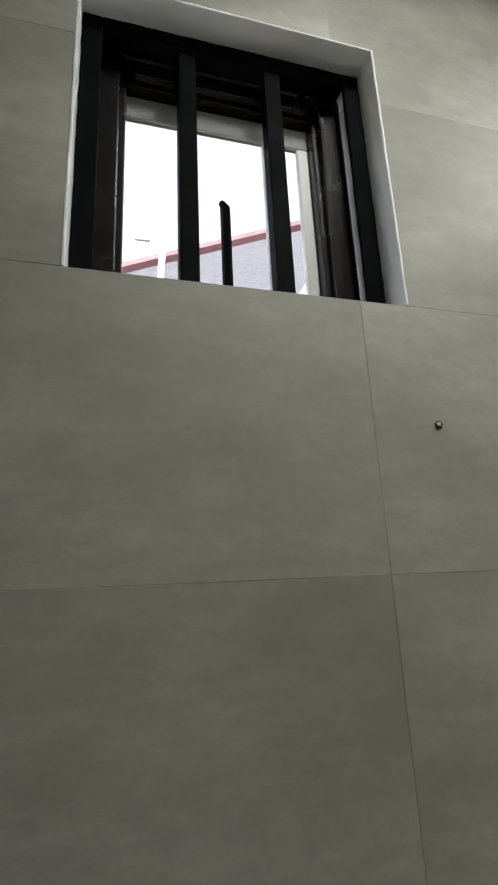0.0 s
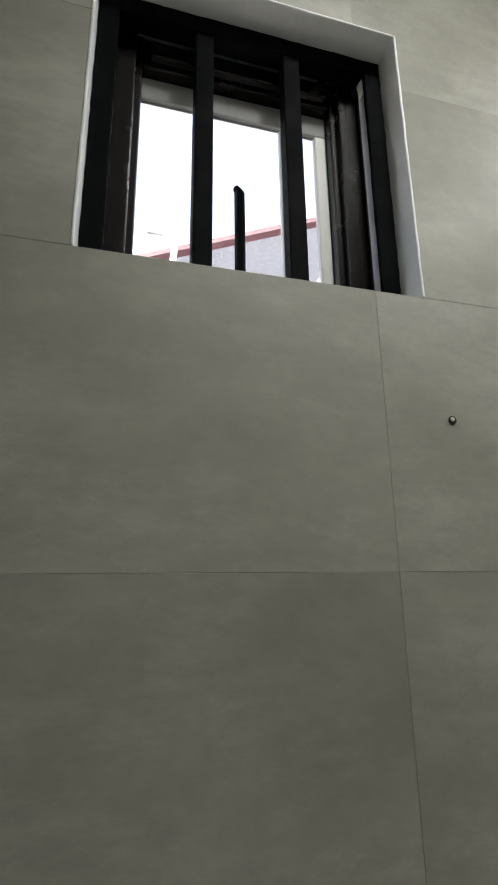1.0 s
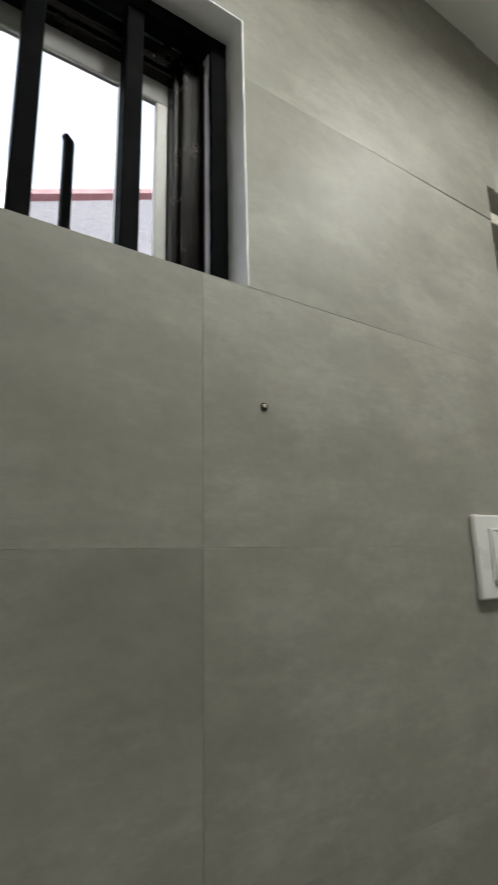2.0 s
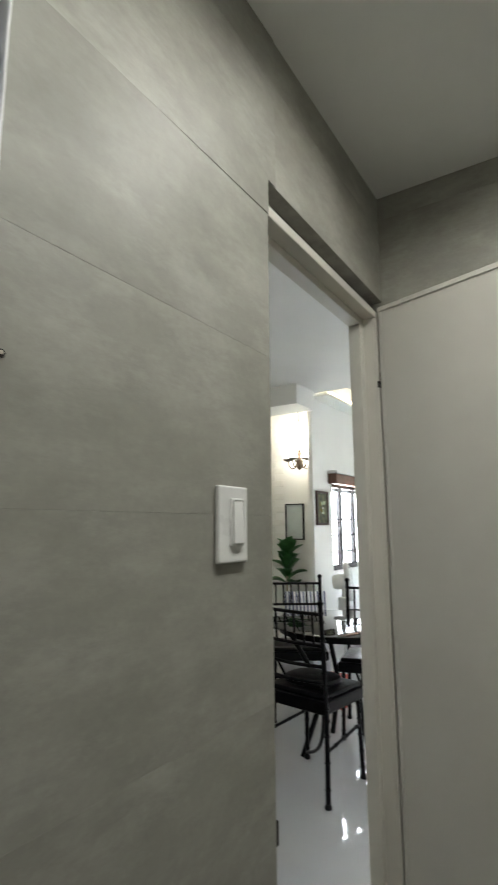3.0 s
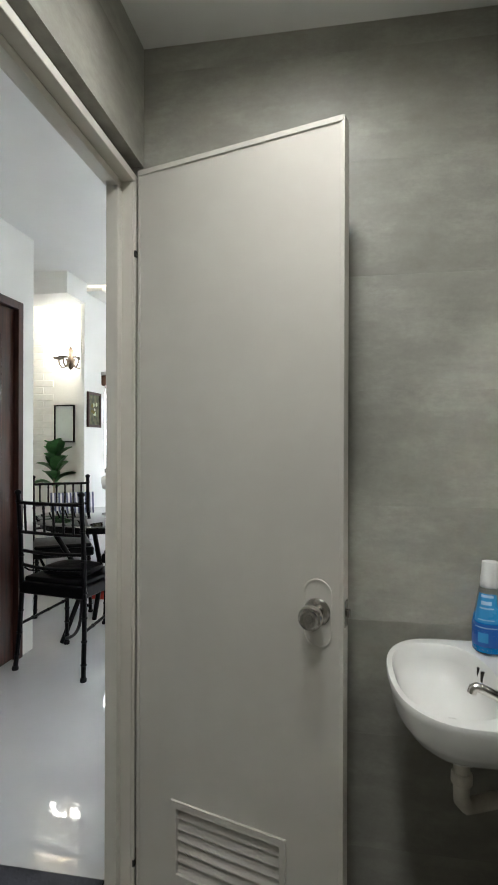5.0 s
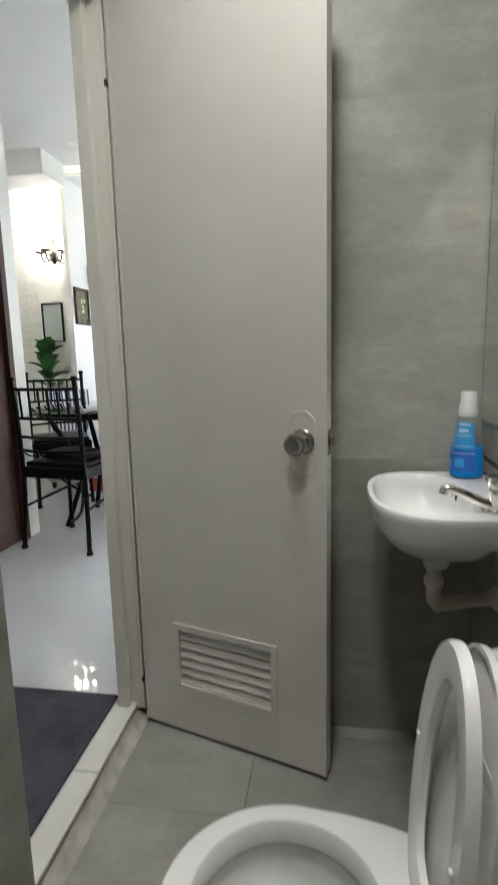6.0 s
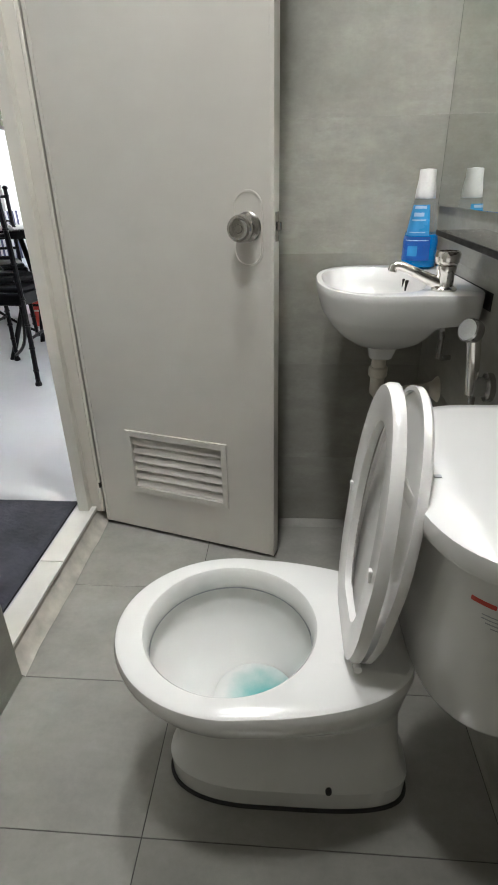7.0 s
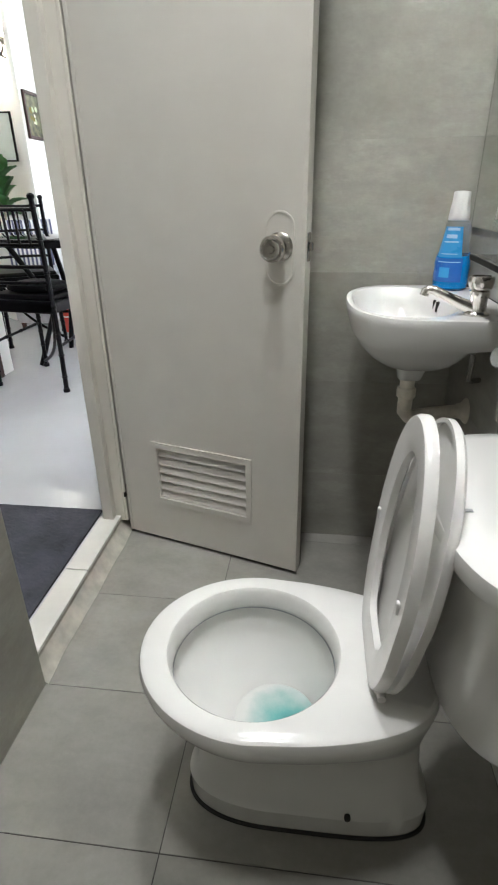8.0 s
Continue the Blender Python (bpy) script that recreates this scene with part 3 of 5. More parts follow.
def toilet():
    t = thing("toilet", "white porcelain toilet with raised seat and lid on tiled floor", "toilet")
    ring = lambda pts, z: [(x, y, z) for x, y in pts]
    BX = TX + 0.024
    outer = [
        ring(egg(BX, -0.54, 0.079, -0.378, -0.798, 0.079, p=2.4), 0.0),
        ring(egg(BX, -0.54, 0.081, -0.376, -0.800, 0.081, p=2.4), 0.048),
        ring(egg(BX, -0.54, 0.064, -0.392, -0.786, 0.066, p=2.2), 0.070),
        ring(egg(BX, -0.54, 0.062, -0.396, -0.778, 0.066), 0.125),
        ring(egg(BX, -0.53, 0.080, -0.384, -0.770, 0.076), 0.20),
        ring(egg(TX + 0.006, -0.52, 0.120, -0.356, -0.765, 0.096), 0.27),
        ring(egg(TX, -0.51, 0.148, -0.335, -0.765, 0.112), 0.315),
        ring(egg(TX, -0.505, 0.160, -0.325, -0.768, 0.120), 0.342),
        ring(egg(TX, -0.505, 0.163, -0.322, -0.770, 0.122), TZ - 0.016),
        ring(egg(TX, -0.505, 0.160, -0.325, -0.768, 0.120), TZ - 0.004),
        ring(egg(TX, -0.505, 0.154, -0.331, -0.764, 0.115), TZ),
        ring(oval(TX, -0.499, 0.130, 0.133), TZ - 0.001),
        ring(oval(TX, -0.499, 0.126, 0.129), TZ - 0.006),
        ring(oval(TX, -0.499, 0.123, 0.126), TZ - 0.034),
        ring(oval(TX, -0.499, 0.124, 0.127), TZ - 0.040),
        ring(oval(TX, -0.499, 0.138, 0.141), TZ - 0.042),
        ring(oval(TX, -0.499, 0.136, 0.139), TZ - 0.050),
        ring(oval(TX, -0.503, 0.121, 0.126), TZ - 0.090),
        ring(oval(TX, -0.512, 0.098, 0.106), TZ - 0.128),
        ring(oval(TX, -0.530, 0.074, 0.082), TZ - 0.160),
        ring(oval(TX, -0.550, 0.050, 0.055), TZ - 0.190),
        ring(oval(TX, -0.562, 0.036, 0.038), TZ - 0.225),
    ]
    bm = bmesh.new()
    rings_mesh(bm, outer)
    bowl = part("bowl", bm, PORCELAIN, t, smooth=True)
    # grey ring: grime, with the shade of the undercut put into its colour
    bm = bmesh.new()
    rings_mesh(bm, [ring(oval(TX, -0.499, 0.1225, 0.1255), TZ - 0.0375), ring(oval(TX, -0.499, 0.1222, 0.1252), TZ - 0.0405), ring(oval(TX, -0.499, 0.128, 0.131), TZ - 0.0415)], False, False)
    part("rim_line", bm, GREY_PRINT, bowl, "thin grey line of grime and shade under the rim")
    part("water", lathe([(0.0, -0.003), (0.0695, 0.0), (0.0, 0.0001)], Matrix.Translation((TX, -0.534, TZ - 0.165)), 40), WATER, bowl, "teal tinted water in the bowl")
    # silicone joint, its black band wide enough to draw the foot's shadow too
    bm = bmesh.new()
    rings_mesh(bm, [ring(egg(BX, -0.54, 0.0848, -0.3722, -0.8038, 0.0848, p=2.4), 0.0005), ring(egg(BX, -0.54, 0.083, -0.374, -0.802, 0.083, p=2.4), 0.003), ring(egg(BX, -0.54, 0.078, -0.379, -0.797, 0.078, p=2.4), 0.005)])
    part("silicone_seal", bm, SILICONE, t, "dark silicone joint and painted shadow line at the floor")
    part("bolt_slot", lathe([(0.0, -0.002), (0.006, 0.0), (0.006, 0.004), (0.0, 0.006)], Matrix.Translation((BX - 0.0765, -0.660, 0.054)) @ Matrix.Rotation(radians(-90), 4, "Y") @ Matrix.Diagonal((1.5, 0.9, 1, 1)), 12), DARK_HOLE, bowl)

    # seat and lid, raised. local u across, v up from the hinge
    def plan(hw, length, n=48, v0=0.0, back=0.10):
        out = []
        for i in range(n):
            a = 2 * math.pi * i / n
            c, s = math.cos(a), math.sin(a)
            vm = v0 + length * 0.46
            if s >= 0:
                out.append((hw * c, vm + (length + v0 - vm) * s))
            else:
                k = abs(s) ** (2 / 7.0)
                out.append(((hw + (back - hw) * ((vm - (vm - (vm - v0) * k)) / (vm - v0)) ** 2) * math.copysign(abs(c) ** (2 / 7.0), c), vm - (vm - v0) * k))
        return out

    def place(pts, w, tilt, y0, z0):
        ct, st = math.cos(tilt), math.sin(tilt)
        return [(TX + u, y0 - v * st + w * ct, z0 + v * ct + w * st) for u, v in pts]

    ts, tl = radians(5.2), radians(7.6)
    y0, z0 = -0.674, TZ + 0.002
    o, i_ = plan(0.123, 0.385, back=0.082, n=72), plan(0.078, 0.288, v0=0.048, back=0.052, n=72)
    shrink = lambda pts, f, c: [(u * f, c + (v - c) * f) for u, v in pts]
    bm = bmesh.new()
    rows = [place(o, -0.007, ts, y0, z0), place(o, 0.002, ts, y0, z0), place(shrink(o, 0.982, 0.18), 0.008, ts, y0, z0),
            place(shrink(i_, 1.10, 0.18), 0.008, ts, y0, z0), place(i_, 0.005, ts, y0, z0), place(i_, -0.005, ts, y0, z0),
            place(shrink(i_, 1.06, 0.18), -0.007, ts, y0, z0), place(shrink(o, 0.95, 0.18), -0.008, ts, y0, z0), place(o, -0.007, ts, y0, z0)]
    rings_mesh(bm, rows, False, False)
    bmesh.ops.remove_doubles(bm, verts=bm.verts, dist=1e-6)
    seat = part("seat", bm, SEAT_PLASTIC, t, "raised white plastic seat ring", smooth=True)
    for u, v in ((0.102, 0.185), (-0.102, 0.185)):
        x, y, z = place([(u, v)], 0.010, ts, y0, z0)[0]
        part("bumper", box(x - 0.004, x + 0.004, y - 0.003, y + 0.002, z - 0.009, z + 0.009, 0.002), SEAT_PLASTIC, seat)
    lo = plan(0.126, 0.382, back=0.082, n=72)
    bm = bmesh.new()
    y1 = y0 - 0.0155
    rings_mesh(bm, [place(shrink(lo, 0.93, 0.19), 0.000, tl, y1, z0), place(shrink(lo, 0.962, 0.19), 0.000, tl, y1, z0), place(shrink(lo, 0.968, 0.19), 0.005, tl, y1, z0), place(lo, 0.005, tl, y1, z0), place(lo, -0.004, tl, y1, z0), place(shrink(lo, 0.978, 0.19), -0.008, tl, y1, z0), place(shrink(lo, 0.6, 0.19), -0.012, tl, y1, z0)])
    part("lid", bm, SEAT_PLASTIC, t, "raised white plastic lid", smooth=True)
    for u in (-0.062, 0.062):
        hg = part("seat_hinge", tube([(TX + u - 0.022, y0 - 0.008, TZ + 0.008), (TX + u + 0.022, y0 - 0.008, TZ + 0.008)], 0.006, 12), SEAT_PLASTIC, t, smooth=True)
        part("hinge_post", lathe([(0.009, 0), (0.009, 0.004), (0.006, 0.007), (0.0, 0.008)], Matrix.Translation((TX + u, y0 - 0.008, TZ)), 16), SEAT_PLASTIC, hg)

    # cistern
    def dplan(hw, yf, yb, n=56, p=3.0):
        out = []
        for i in range(n):
            a = 2 * math.pi * i / n
            c, s = math.cos(a), math.sin(a)
            q = p if s >= 0 else 9.0
            yy = (yf - yb) * (0.72 if s >= 0 else 0.28)
            ym = yb + (yf - yb) * 0.28
            out.append((TX - 0.005 + hw * math.copysign(abs(c) ** (2 / q), c), ym + yy * math.copysign(abs(s) ** (2 / q), s)))
        return out
    yb = Y3 + 0.004
    bm = bmesh.new()
    rings_mesh(bm, [ring(dplan(0.150, -0.775, yb), 0.375), ring(dplan(0.168, -0.757, yb), 0.378), ring(dplan(0.176, -0.750, yb), 0.392), ring(dplan(0.182, -0.745, yb), 0.50), ring(dplan(0.187, -0.741, yb), 0.619), ring(dplan(0.180, -0.748, yb), 0.623)])
    tank = part("tank", bm, PORCELAIN, t, "white porcelain cistern", smooth=True)
    bm = bmesh.new()
    rings_mesh(bm, [ring(dplan(0.178, -0.750, yb), 0.6235), ring(dplan(0.202, -0.725, yb), 0.6250), ring(dplan(0.205, -0.722, yb), 0.6350), ring(dplan(0.203, -0.724, yb), 0.6510), ring(dplan(0.190, -0.738, yb), 0.6600), ring(dplan(0.165, -0.762, yb + 0.02), 0.6640), ring(dplan(0.10, -0.80, yb + 0.05), 0.6660)])
    lid = part("tank_lid", bm, PORCELAIN, t, "white porcelain cistern lid", smooth=True)
    part("tape_scrap", box(TX - 0.052, TX - 0.046, -0.762, -0.753, 0.6640, 0.6648), GREY_PRINT, lid)
    # printed maker's mark and small text lines, as plain bars
    for k, (uy, uz, w, hgt, mt) in enumerate(((-0.786, 0.583, 0.020, 0.006, RED_PRINT), (-0.800, 0.569, 0.028, 0.0016, GREY_PRINT), (-0.802, 0.564, 0.032, 0.0016, GREY_PRINT), (-0.804, 0.559, 0.028, 0.0016, GREY_PRINT), (-0.806, 0.554, 0.022, 0.0016, GREY_PRINT))):
        bm = bmesh.new()
        xs = []
        for q in range(5):
            yy = uy + w / 2 - w * q / 4
            xs.append(yy)
        rows = []
        for zz in (uz - hgt / 2, uz + hgt / 2):
            f = (zz - 0.50) / 0.119
            hw = 0.182 + 0.005 * f
            rows.append([])
            ym, yfr = yb + (-0.743 - yb) * 0.28, (-0.743 - yb) * 0.72
            for yy in xs:
                s = max(0.0, min(1.0, (yy - ym) / yfr)) ** 1.5
                c = max(0.0, 1 - s * s) ** 0.5
                rows[-1].append((TX - 0.005 - hw * c ** (2 / 3.0) - 0.0012, yy, zz))
        rings_mesh(bm, rows, False, False, closed=False)
        part("print_bar", bm, mt, tank)
    return t


toilet()


def sink():
    s = thing("wash_basin", "small white porcelain wall-hung wash basin with waste pipe", "sink")
    x0, x1, yb, yf = -0.452, -0.032, Y3 + 0.002, -0.640
    cx, hx = (x0 + x1) / 2, (x1 - x0) / 2

    def plan(f, yfront, n=56, yback=yb, sx=1.0):
        out = []
        ym = -0.785
        for i in range(n):
            a = 2 * math.pi * i / n
            c, sn = math.cos(a), math.sin(a)
            q = 2.5 if sn >= 0 else 10.0
            out.append((cx + hx * f * sx * math.copysign(abs(c) ** (2 / q), c), ym + ((yfront - ym) if sn >= 0 else (ym - yback)) * math.copysign(abs(sn) ** (2 / q), sn)))
        return out
    ring = lambda pts, z: [(x, y, z) for x, y in pts]
    zt = 0.790
    inner = lambda f, z, sh=0.0: [(cx + 0.174 * f * math.copysign(abs(math.cos(a)) ** 0.8, math.cos(a)), -0.758 + sh + 0.103 * f * math.copysign(abs(math.sin(a)) ** 0.8, math.sin(a)), z) for a in [2 * math.pi * i / 56 for i in range(56)]]
    bm = bmesh.new()
    rings_mesh(bm, [
        ring(plan(0.10, -0.768, yback=-0.812), zt - 0.176), ring(plan(0.12, -0.766, yback=-0.816), zt - 0.172), ring(plan(0.17, -0.762, yback=-0.822), zt - 0.148),
        ring(plan(0.37, -0.724, yback=-0.838), zt - 0.133), ring(plan(0.61, -0.695, yback=-0.850), zt - 0.112), ring(plan(0.775, -0.674, yback=-0.860), zt - 0.090), ring(plan(0.885, -0.660, yback=-0.868), zt - 0.070),
        ring(plan(0.925, -0.655, yback=-0.880), zt - 0.0625), ring(plan(0.938, -0.653), zt - 0.0575), ring(plan(0.978, -0.646), zt - 0.034),
        ring(plan(0.99, -0.642), zt - 0.018), ring(plan(1.0, -0.640), zt - 0.007), ring(plan(0.992, -0.642), zt - 0.001), ring(plan(0.97, -0.647), zt),
        inner(1.02, zt - 0.001), inner(0.99, zt - 0.006), inner(0.93, zt - 0.030), inner(0.86, zt - 0.060, -0.004), inner(0.66, zt - 0.085, -0.008), inner(0.34, zt - 0.098, -0.012), inner(0.12, zt - 0.102, -0.012)])
    basin = part("basin", bm, PORCELAIN, s, smooth=True)
    part("drain", lathe([(0.0, 0), (0.020, 0.001), (0.021, 0.003), (0.014, 0.003), (0.012, 0.001), (0.0, 0.001)], Matrix.Translation((cx, -0.772, zt - 0.102)), 20), CHROME, basin)
    # overflow slots in the back of the bowl
    for dx in (0.0, 0.022):
        part("overflow_slot", box(cx + 0.090 - dx - 0.0035, cx + 0.090 - dx + 0.0035, -0.866 - dx * 0.1, -0.8435 - dx * 0.1, zt - 0.040, zt - 0.016, 0.002), DARK_HOLE, basin)
    part("wall_joint", box(x0 + 0.004, x1, Y3 + 0.0005, Y3 + 0.0018, zt - 0.030, zt + 0.002, 0.0003), SILICONE, basin, "dark mouldy joint on the wall")
    # waste
    px, py = cx - 0.005, -0.790
    w = part("waste_pipe", tube([(px, py, 0.640), (px, py, 0.55), (px, py, 0.535), (px + 0.01, py - 0.012, 0.518), (px + 0.03, py - 0.04, 0.512), (px + 0.045, py - 0.08, 0.514), (px + 0.05, Y3 + 0.004, 0.520)], 0.0165, 14), PVC_PIPE, s, "stained cream plastic waste pipe", smooth=True)
    for z in (0.638, 0.582):
        part("coupling", lathe([(0.019, -0.012), (0.0215, -0.009), (0.0215, 0.009), (0.019, 0.012)], Matrix.Translation((px, py, z)), 18), PVC_PIPE, w, smooth=True)
    part("wall_flange", lathe([(0.018, -0.022), (0.020, -0.012), (0.030, -0.003), (0.032, 0.0)], Matrix.Translation((px + 0.05, Y3 + 0.0005, 0.520)) @ Matrix.Rotation(radians(90), 4, "X"), 20), PVC_PIPE, w, smooth=True)
    part("supply_hose", tube([(cx - 0.12, -0.885, 0.73), (cx - 0.12, -0.89, 0.69), (cx - 0.08, -0.90, 0.64), (cx - 0.03, -0.92, 0.62), (cx - 0.02, Y3 + 0.003, 0.62)], 0.006, 8), GREY_METAL, s, "dull flexible supply hose")
    return s


sink()


def tap():
    t = thing("tap", "worn chrome pillar tap with round knob on the basin", "tap")
    bx, by, bz = -0.392, -0.872, 0.789
    part("body", lathe([(0.023, 0), (0.023, 0.004), (0.0165, 0.008), (0.0155, 0.030), (0.018, 0.034), (0.018, 0.044), (0.012, 0.047), (0.0, 0.047)], Matrix.Translation((bx, by, bz)), 24), CHROME, t, smooth=True)
    bm = bmesh.new()
    prof = [(0.014, 0.045), (0.019, 0.048), (0.0215, 0.053), (0.0215, 0.056), (0.0225, 0.058), (0.0225, 0.066), (0.0205, 0.070), (0.018, 0.0705), (0.017, 0.069), (0.0, 0.069)]
    add_lathe(bm, prof, Matrix.Translation((bx, by, bz)), 28)
    part("knob", bm, CHROME, t, smooth=True)
    part("spout", tube([(bx, by + 0.008, bz + 0.012), (bx, by + 0.030, bz + 0.021), (bx + 0.001, by + 0.060, bz + 0.035), (bx + 0.002, by + 0.080, bz + 0.044), (bx + 0.003, by + 0.090, bz + 0.046), (bx + 0.003, by + 0.096, bz + 0.043), (bx + 0.003, by + 0.098, bz + 0.035)], [0.0125, 0.011, 0.009, 0.0085, 0.0085, 0.0085, 0.0085], 14), CHROME, t, smooth=True)
    return t


tap()


def mouthwash():
    b = thing("mouthwash_bottle", "clear bottle of blue mouthwash with white cap on the basin", "bottle")
    x, y, z = -0.090, -0.888, 0.790

    def ov(f, zz, n=28, hx=0.040, hy=0.038):
        return [(x + hx * f * math.copysign(abs(math.cos(a)) ** 0.75, math.cos(a)), y + hy * f * math.copysign(abs(math.sin(a)) ** 0.75, math.sin(a)), z + zz) for a in [2 * math.pi * i / n for i in range(n)]]
    bm = bmesh.new()
    rings_mesh(bm, [ov(0.8, 0.0), ov(0.97, 0.004), ov(1.0, 0.02), ov(1.0, 0.06), ov(0.88, 0.085), ov(0.72, 0.12), ov(0.62, 0.145), ov(0.58, 0.152)])
    part("body", bm, CLEAR_PET, b, "clear plastic body", smooth=True).visible_shadow = False
    bm = bmesh.new()
    rings_mesh(bm, [ov(0.78, 0.003), ov(0.94, 0.006), ov(0.965, 0.02), ov(0.965, 0.06), ov(0.90, 0.076)])
    part("liquid", bm, BLUE_LIQUID, b, "bright blue mouthwash", smooth=True)
    cap = part("cap", lathe([(0.0215, 0.150), (0.0225, 0.152), (0.0215, 0.17), (0.0185, 0.188), (0.018, 0.207), (0.017, 0.209), (0.0, 0.211)], Matrix.Translation((x, y, z)), 28), WHITE_PLASTIC, b, "white plastic cap", smooth=True)
    # label: a tapering wrap on the side that faces the room
    def wrap(z0, z1, f0, f1, a0, a1, push):
        bm = bmesh.new()
        rows = []
        for k in range(5):
            q = k / 4
            f = (f0 + (f1 - f0) * q) * push
            rows.append([(x + 0.040 * f * math.copysign(abs(math.cos(a)) ** 0.75, math.cos(a)), y + 0.038 * f * math.copysign(abs(math.sin(a)) ** 0.75, math.sin(a)), z + z0 + (z1 - z0) * q) for a in [a0 + (a1 - a0) * i / 12 for i in range(13)]])
        rings_mesh(bm, rows, False, False, closed=False)
        return bm
    lab = part("label", wrap(0.074, 0.138, 0.93, 0.64, radians(95), radians(190), 1.03), LABEL_BLUE, b, "blue printed label")
    part("label_band", wrap(0.020, 0.072, 1.0, 0.95, radians(85), radians(195), 1.02), LABEL_NAVY, lab)
    for z0, z1, a0, a1 in ((0.130, 0.136, 120, 180), (0.114, 0.122, 125, 175), (0.105, 0.108, 120, 180), (0.080, 0.082, 120, 180), (0.063, 0.065, 110, 188)):
        part("label_bar", wrap(z0, z1, 0.95 - (z0 - 0.07) * 4.5 if z0 > 0.07 else 0.97, 0.95 - (z1 - 0.07) * 4.5 if z0 > 0.07 else 0.97, radians(a0), radians(a1), 1.05), LABEL_WHITE, lab)
    part("label_disc", wrap(0.030, 0.052, 1.0, 0.98, radians(125), radians(165), 1.035), LABEL_BLUE, lab)
    return b


mouthwash()


def mirror():
    m = thing("wall_mirror", "frameless wall mirror over the wash basin", "mirror")
    part("glass", box(-1.05, -0.010, Y3 + 0.0005, Y3 + 0.006, 0.922, 1.662, 0.001), MIRROR, m, "frameless silvered mirror")
    part("side_joint", box(-0.0098, -0.003, Y3 + 0.0005, Y3 + 0.0045, 0.922, 1.662), DARK_HOLE, m, "dark silicone joint beside the glass")
    return m


mirror()


def shelf():
    s = thing("glass_shelf", "shallow dark glossy shelf with black edge below the mirror", "shelf")
    slope = lambda x, z: z + 0.018 * (x + 0.345)
    bm = bmesh.new()
    rings_mesh(bm, [[(x, y, slope(x, z)) for x, y in ((-0.350, Y3 + 0.001), (-0.345, -0.860), (-1.08, -0.860), (-1.08, Y3 + 0.001))] for z in (0.884, 0.892)])
    part("plate", bm, SHELF_GLASS, s)
    bm = box(-1.08, -0.345, -0.860, -0.856, -0.0050, 0.0050, 0.0015)
    for v in bm.verts:
        v.co.z = slope(v.co.x, 0.888 + v.co.z)
    part("edge_strip", bm, BLACK_LACQUER, s, "black plastic edge strip")
    for x in (-0.45, -0.95):
        part("bracket", box(x - 0.006, x + 0.006, Y3 + 0.001, -0.90, slope(x, 0.872), slope(x, 0.8835), 0.002), GREY_METAL, s)
    return s


shelf()


def sprayer():
    s = thing("bidet_sprayer", "chrome bidet sprayer in its wall holder", "sprayer")
    x, z = -0.512, 0.640
    part("holder", lathe([(0.026, 0.0), (0.026, 0.010), (0.018, 0.014), (0.018, 0.034), (0.0, 0.035)], Matrix.Translation((x, Y3, z)) @ Matrix.Rotation(radians(-90), 4, "X"), 24), GREY_METAL, s, smooth=True)
    part("handle", tube([(x + 0.002, Y3 + 0.032, z - 0.014), (x + 0.003, Y3 + 0.036, z + 0.03), (x + 0.005, Y3 + 0.041, z + 0.075), (x + 0.006, Y3 + 0.043, z + 0.092)], [0.0105, 0.0115, 0.0125, 0.0135], 16), CHROME, s, "bright chrome handle", smooth=True)
    mh = Matrix.Translation((x + 0.006, Y3 + 0.040, z + 0.098)) @ Matrix.Rotation(radians(-68), 4, "X") @ Matrix.Rotation(radians(-30), 4, "Y")
    part("head", lathe([(0.010, -0.004), (0.0195, 0.004), (0.0205, 0.012), (0.0205, 0.022), (0.018, 0.025), (0.0, 0.0255)], mh, 24), GREY_METAL, s, smooth=True)
    part("hose", tube([(x + 0.002, Y3 + 0.030, z - 0.012), (x + 0.001, Y3 + 0.028, z - 0.10), (x - 0.004, Y3 + 0.026, z - 0.25), (x - 0.015, Y3 + 0.022, z - 0.36), (x + 0.01, Y3 + 0.014, z - 0.40), (x + 0.05, Y3 + 0.012, z - 0.36), (x + 0.06, Y3 + 0.002, z - 0.34)], 0.0065, 10), GREY_METAL, s, "grey flexible hose", smooth=True)
    return s


sprayer()


def switch():
    s = thing("light_switch", "white plastic rocker light switch on the tiled wall", "light switch")
    x0, x1, z0, z1 = -0.813, -0.739, 1.344, 1.456
    part("plate", box(x0, x1, -0.009, -0.0005, z0, z1, 0.003, 3), WHITE_PLASTIC, s)
    bm = box(x0 + 0.026, x1 - 0.016, -0.012, -0.009, z0 + 0.024, z1 - 0.018, 0.0012)
    part("insert", bm, WHITE_PLASTIC, s)
    r = part("rocker", box(x0 + 0.029, x1 - 0.019, -0.0165, -0.012, z0 + 0.027, z1 - 0.021, 0.002), WHITE_PLASTIC, s)
    for v in r.data.vertices:
        if v.co.y < -0.0145 and v.co.z > (z0 + z1) / 2:
            v.co.y += 0.003
    return s


switch()
nail = thing("wall_plug_hole", "small dark plugged drill hole in the tile", "drill hole", at=(0, 0, 0))
part("hole", lathe([(0.0, 0.0), (0.0046, 0.0002), (0.0042, 0.0012), (0.0, 0.0014)], Matrix.Translation((-1.149, 0.0, 1.559)) @ Matrix.Rotation(radians(90), 4, "X"), 10), DARK_HOLE, nail)
part("plug", lathe([(0.0, 0.0), (0.0026, 0.0), (0.0020, 0.0018), (0.0, 0.002)], Matrix.Translation((-1.1495, -0.0006, 1.5597)) @ Matrix.Rotation(radians(90), 4, "X"), 8), PVC_PIPE, nail)

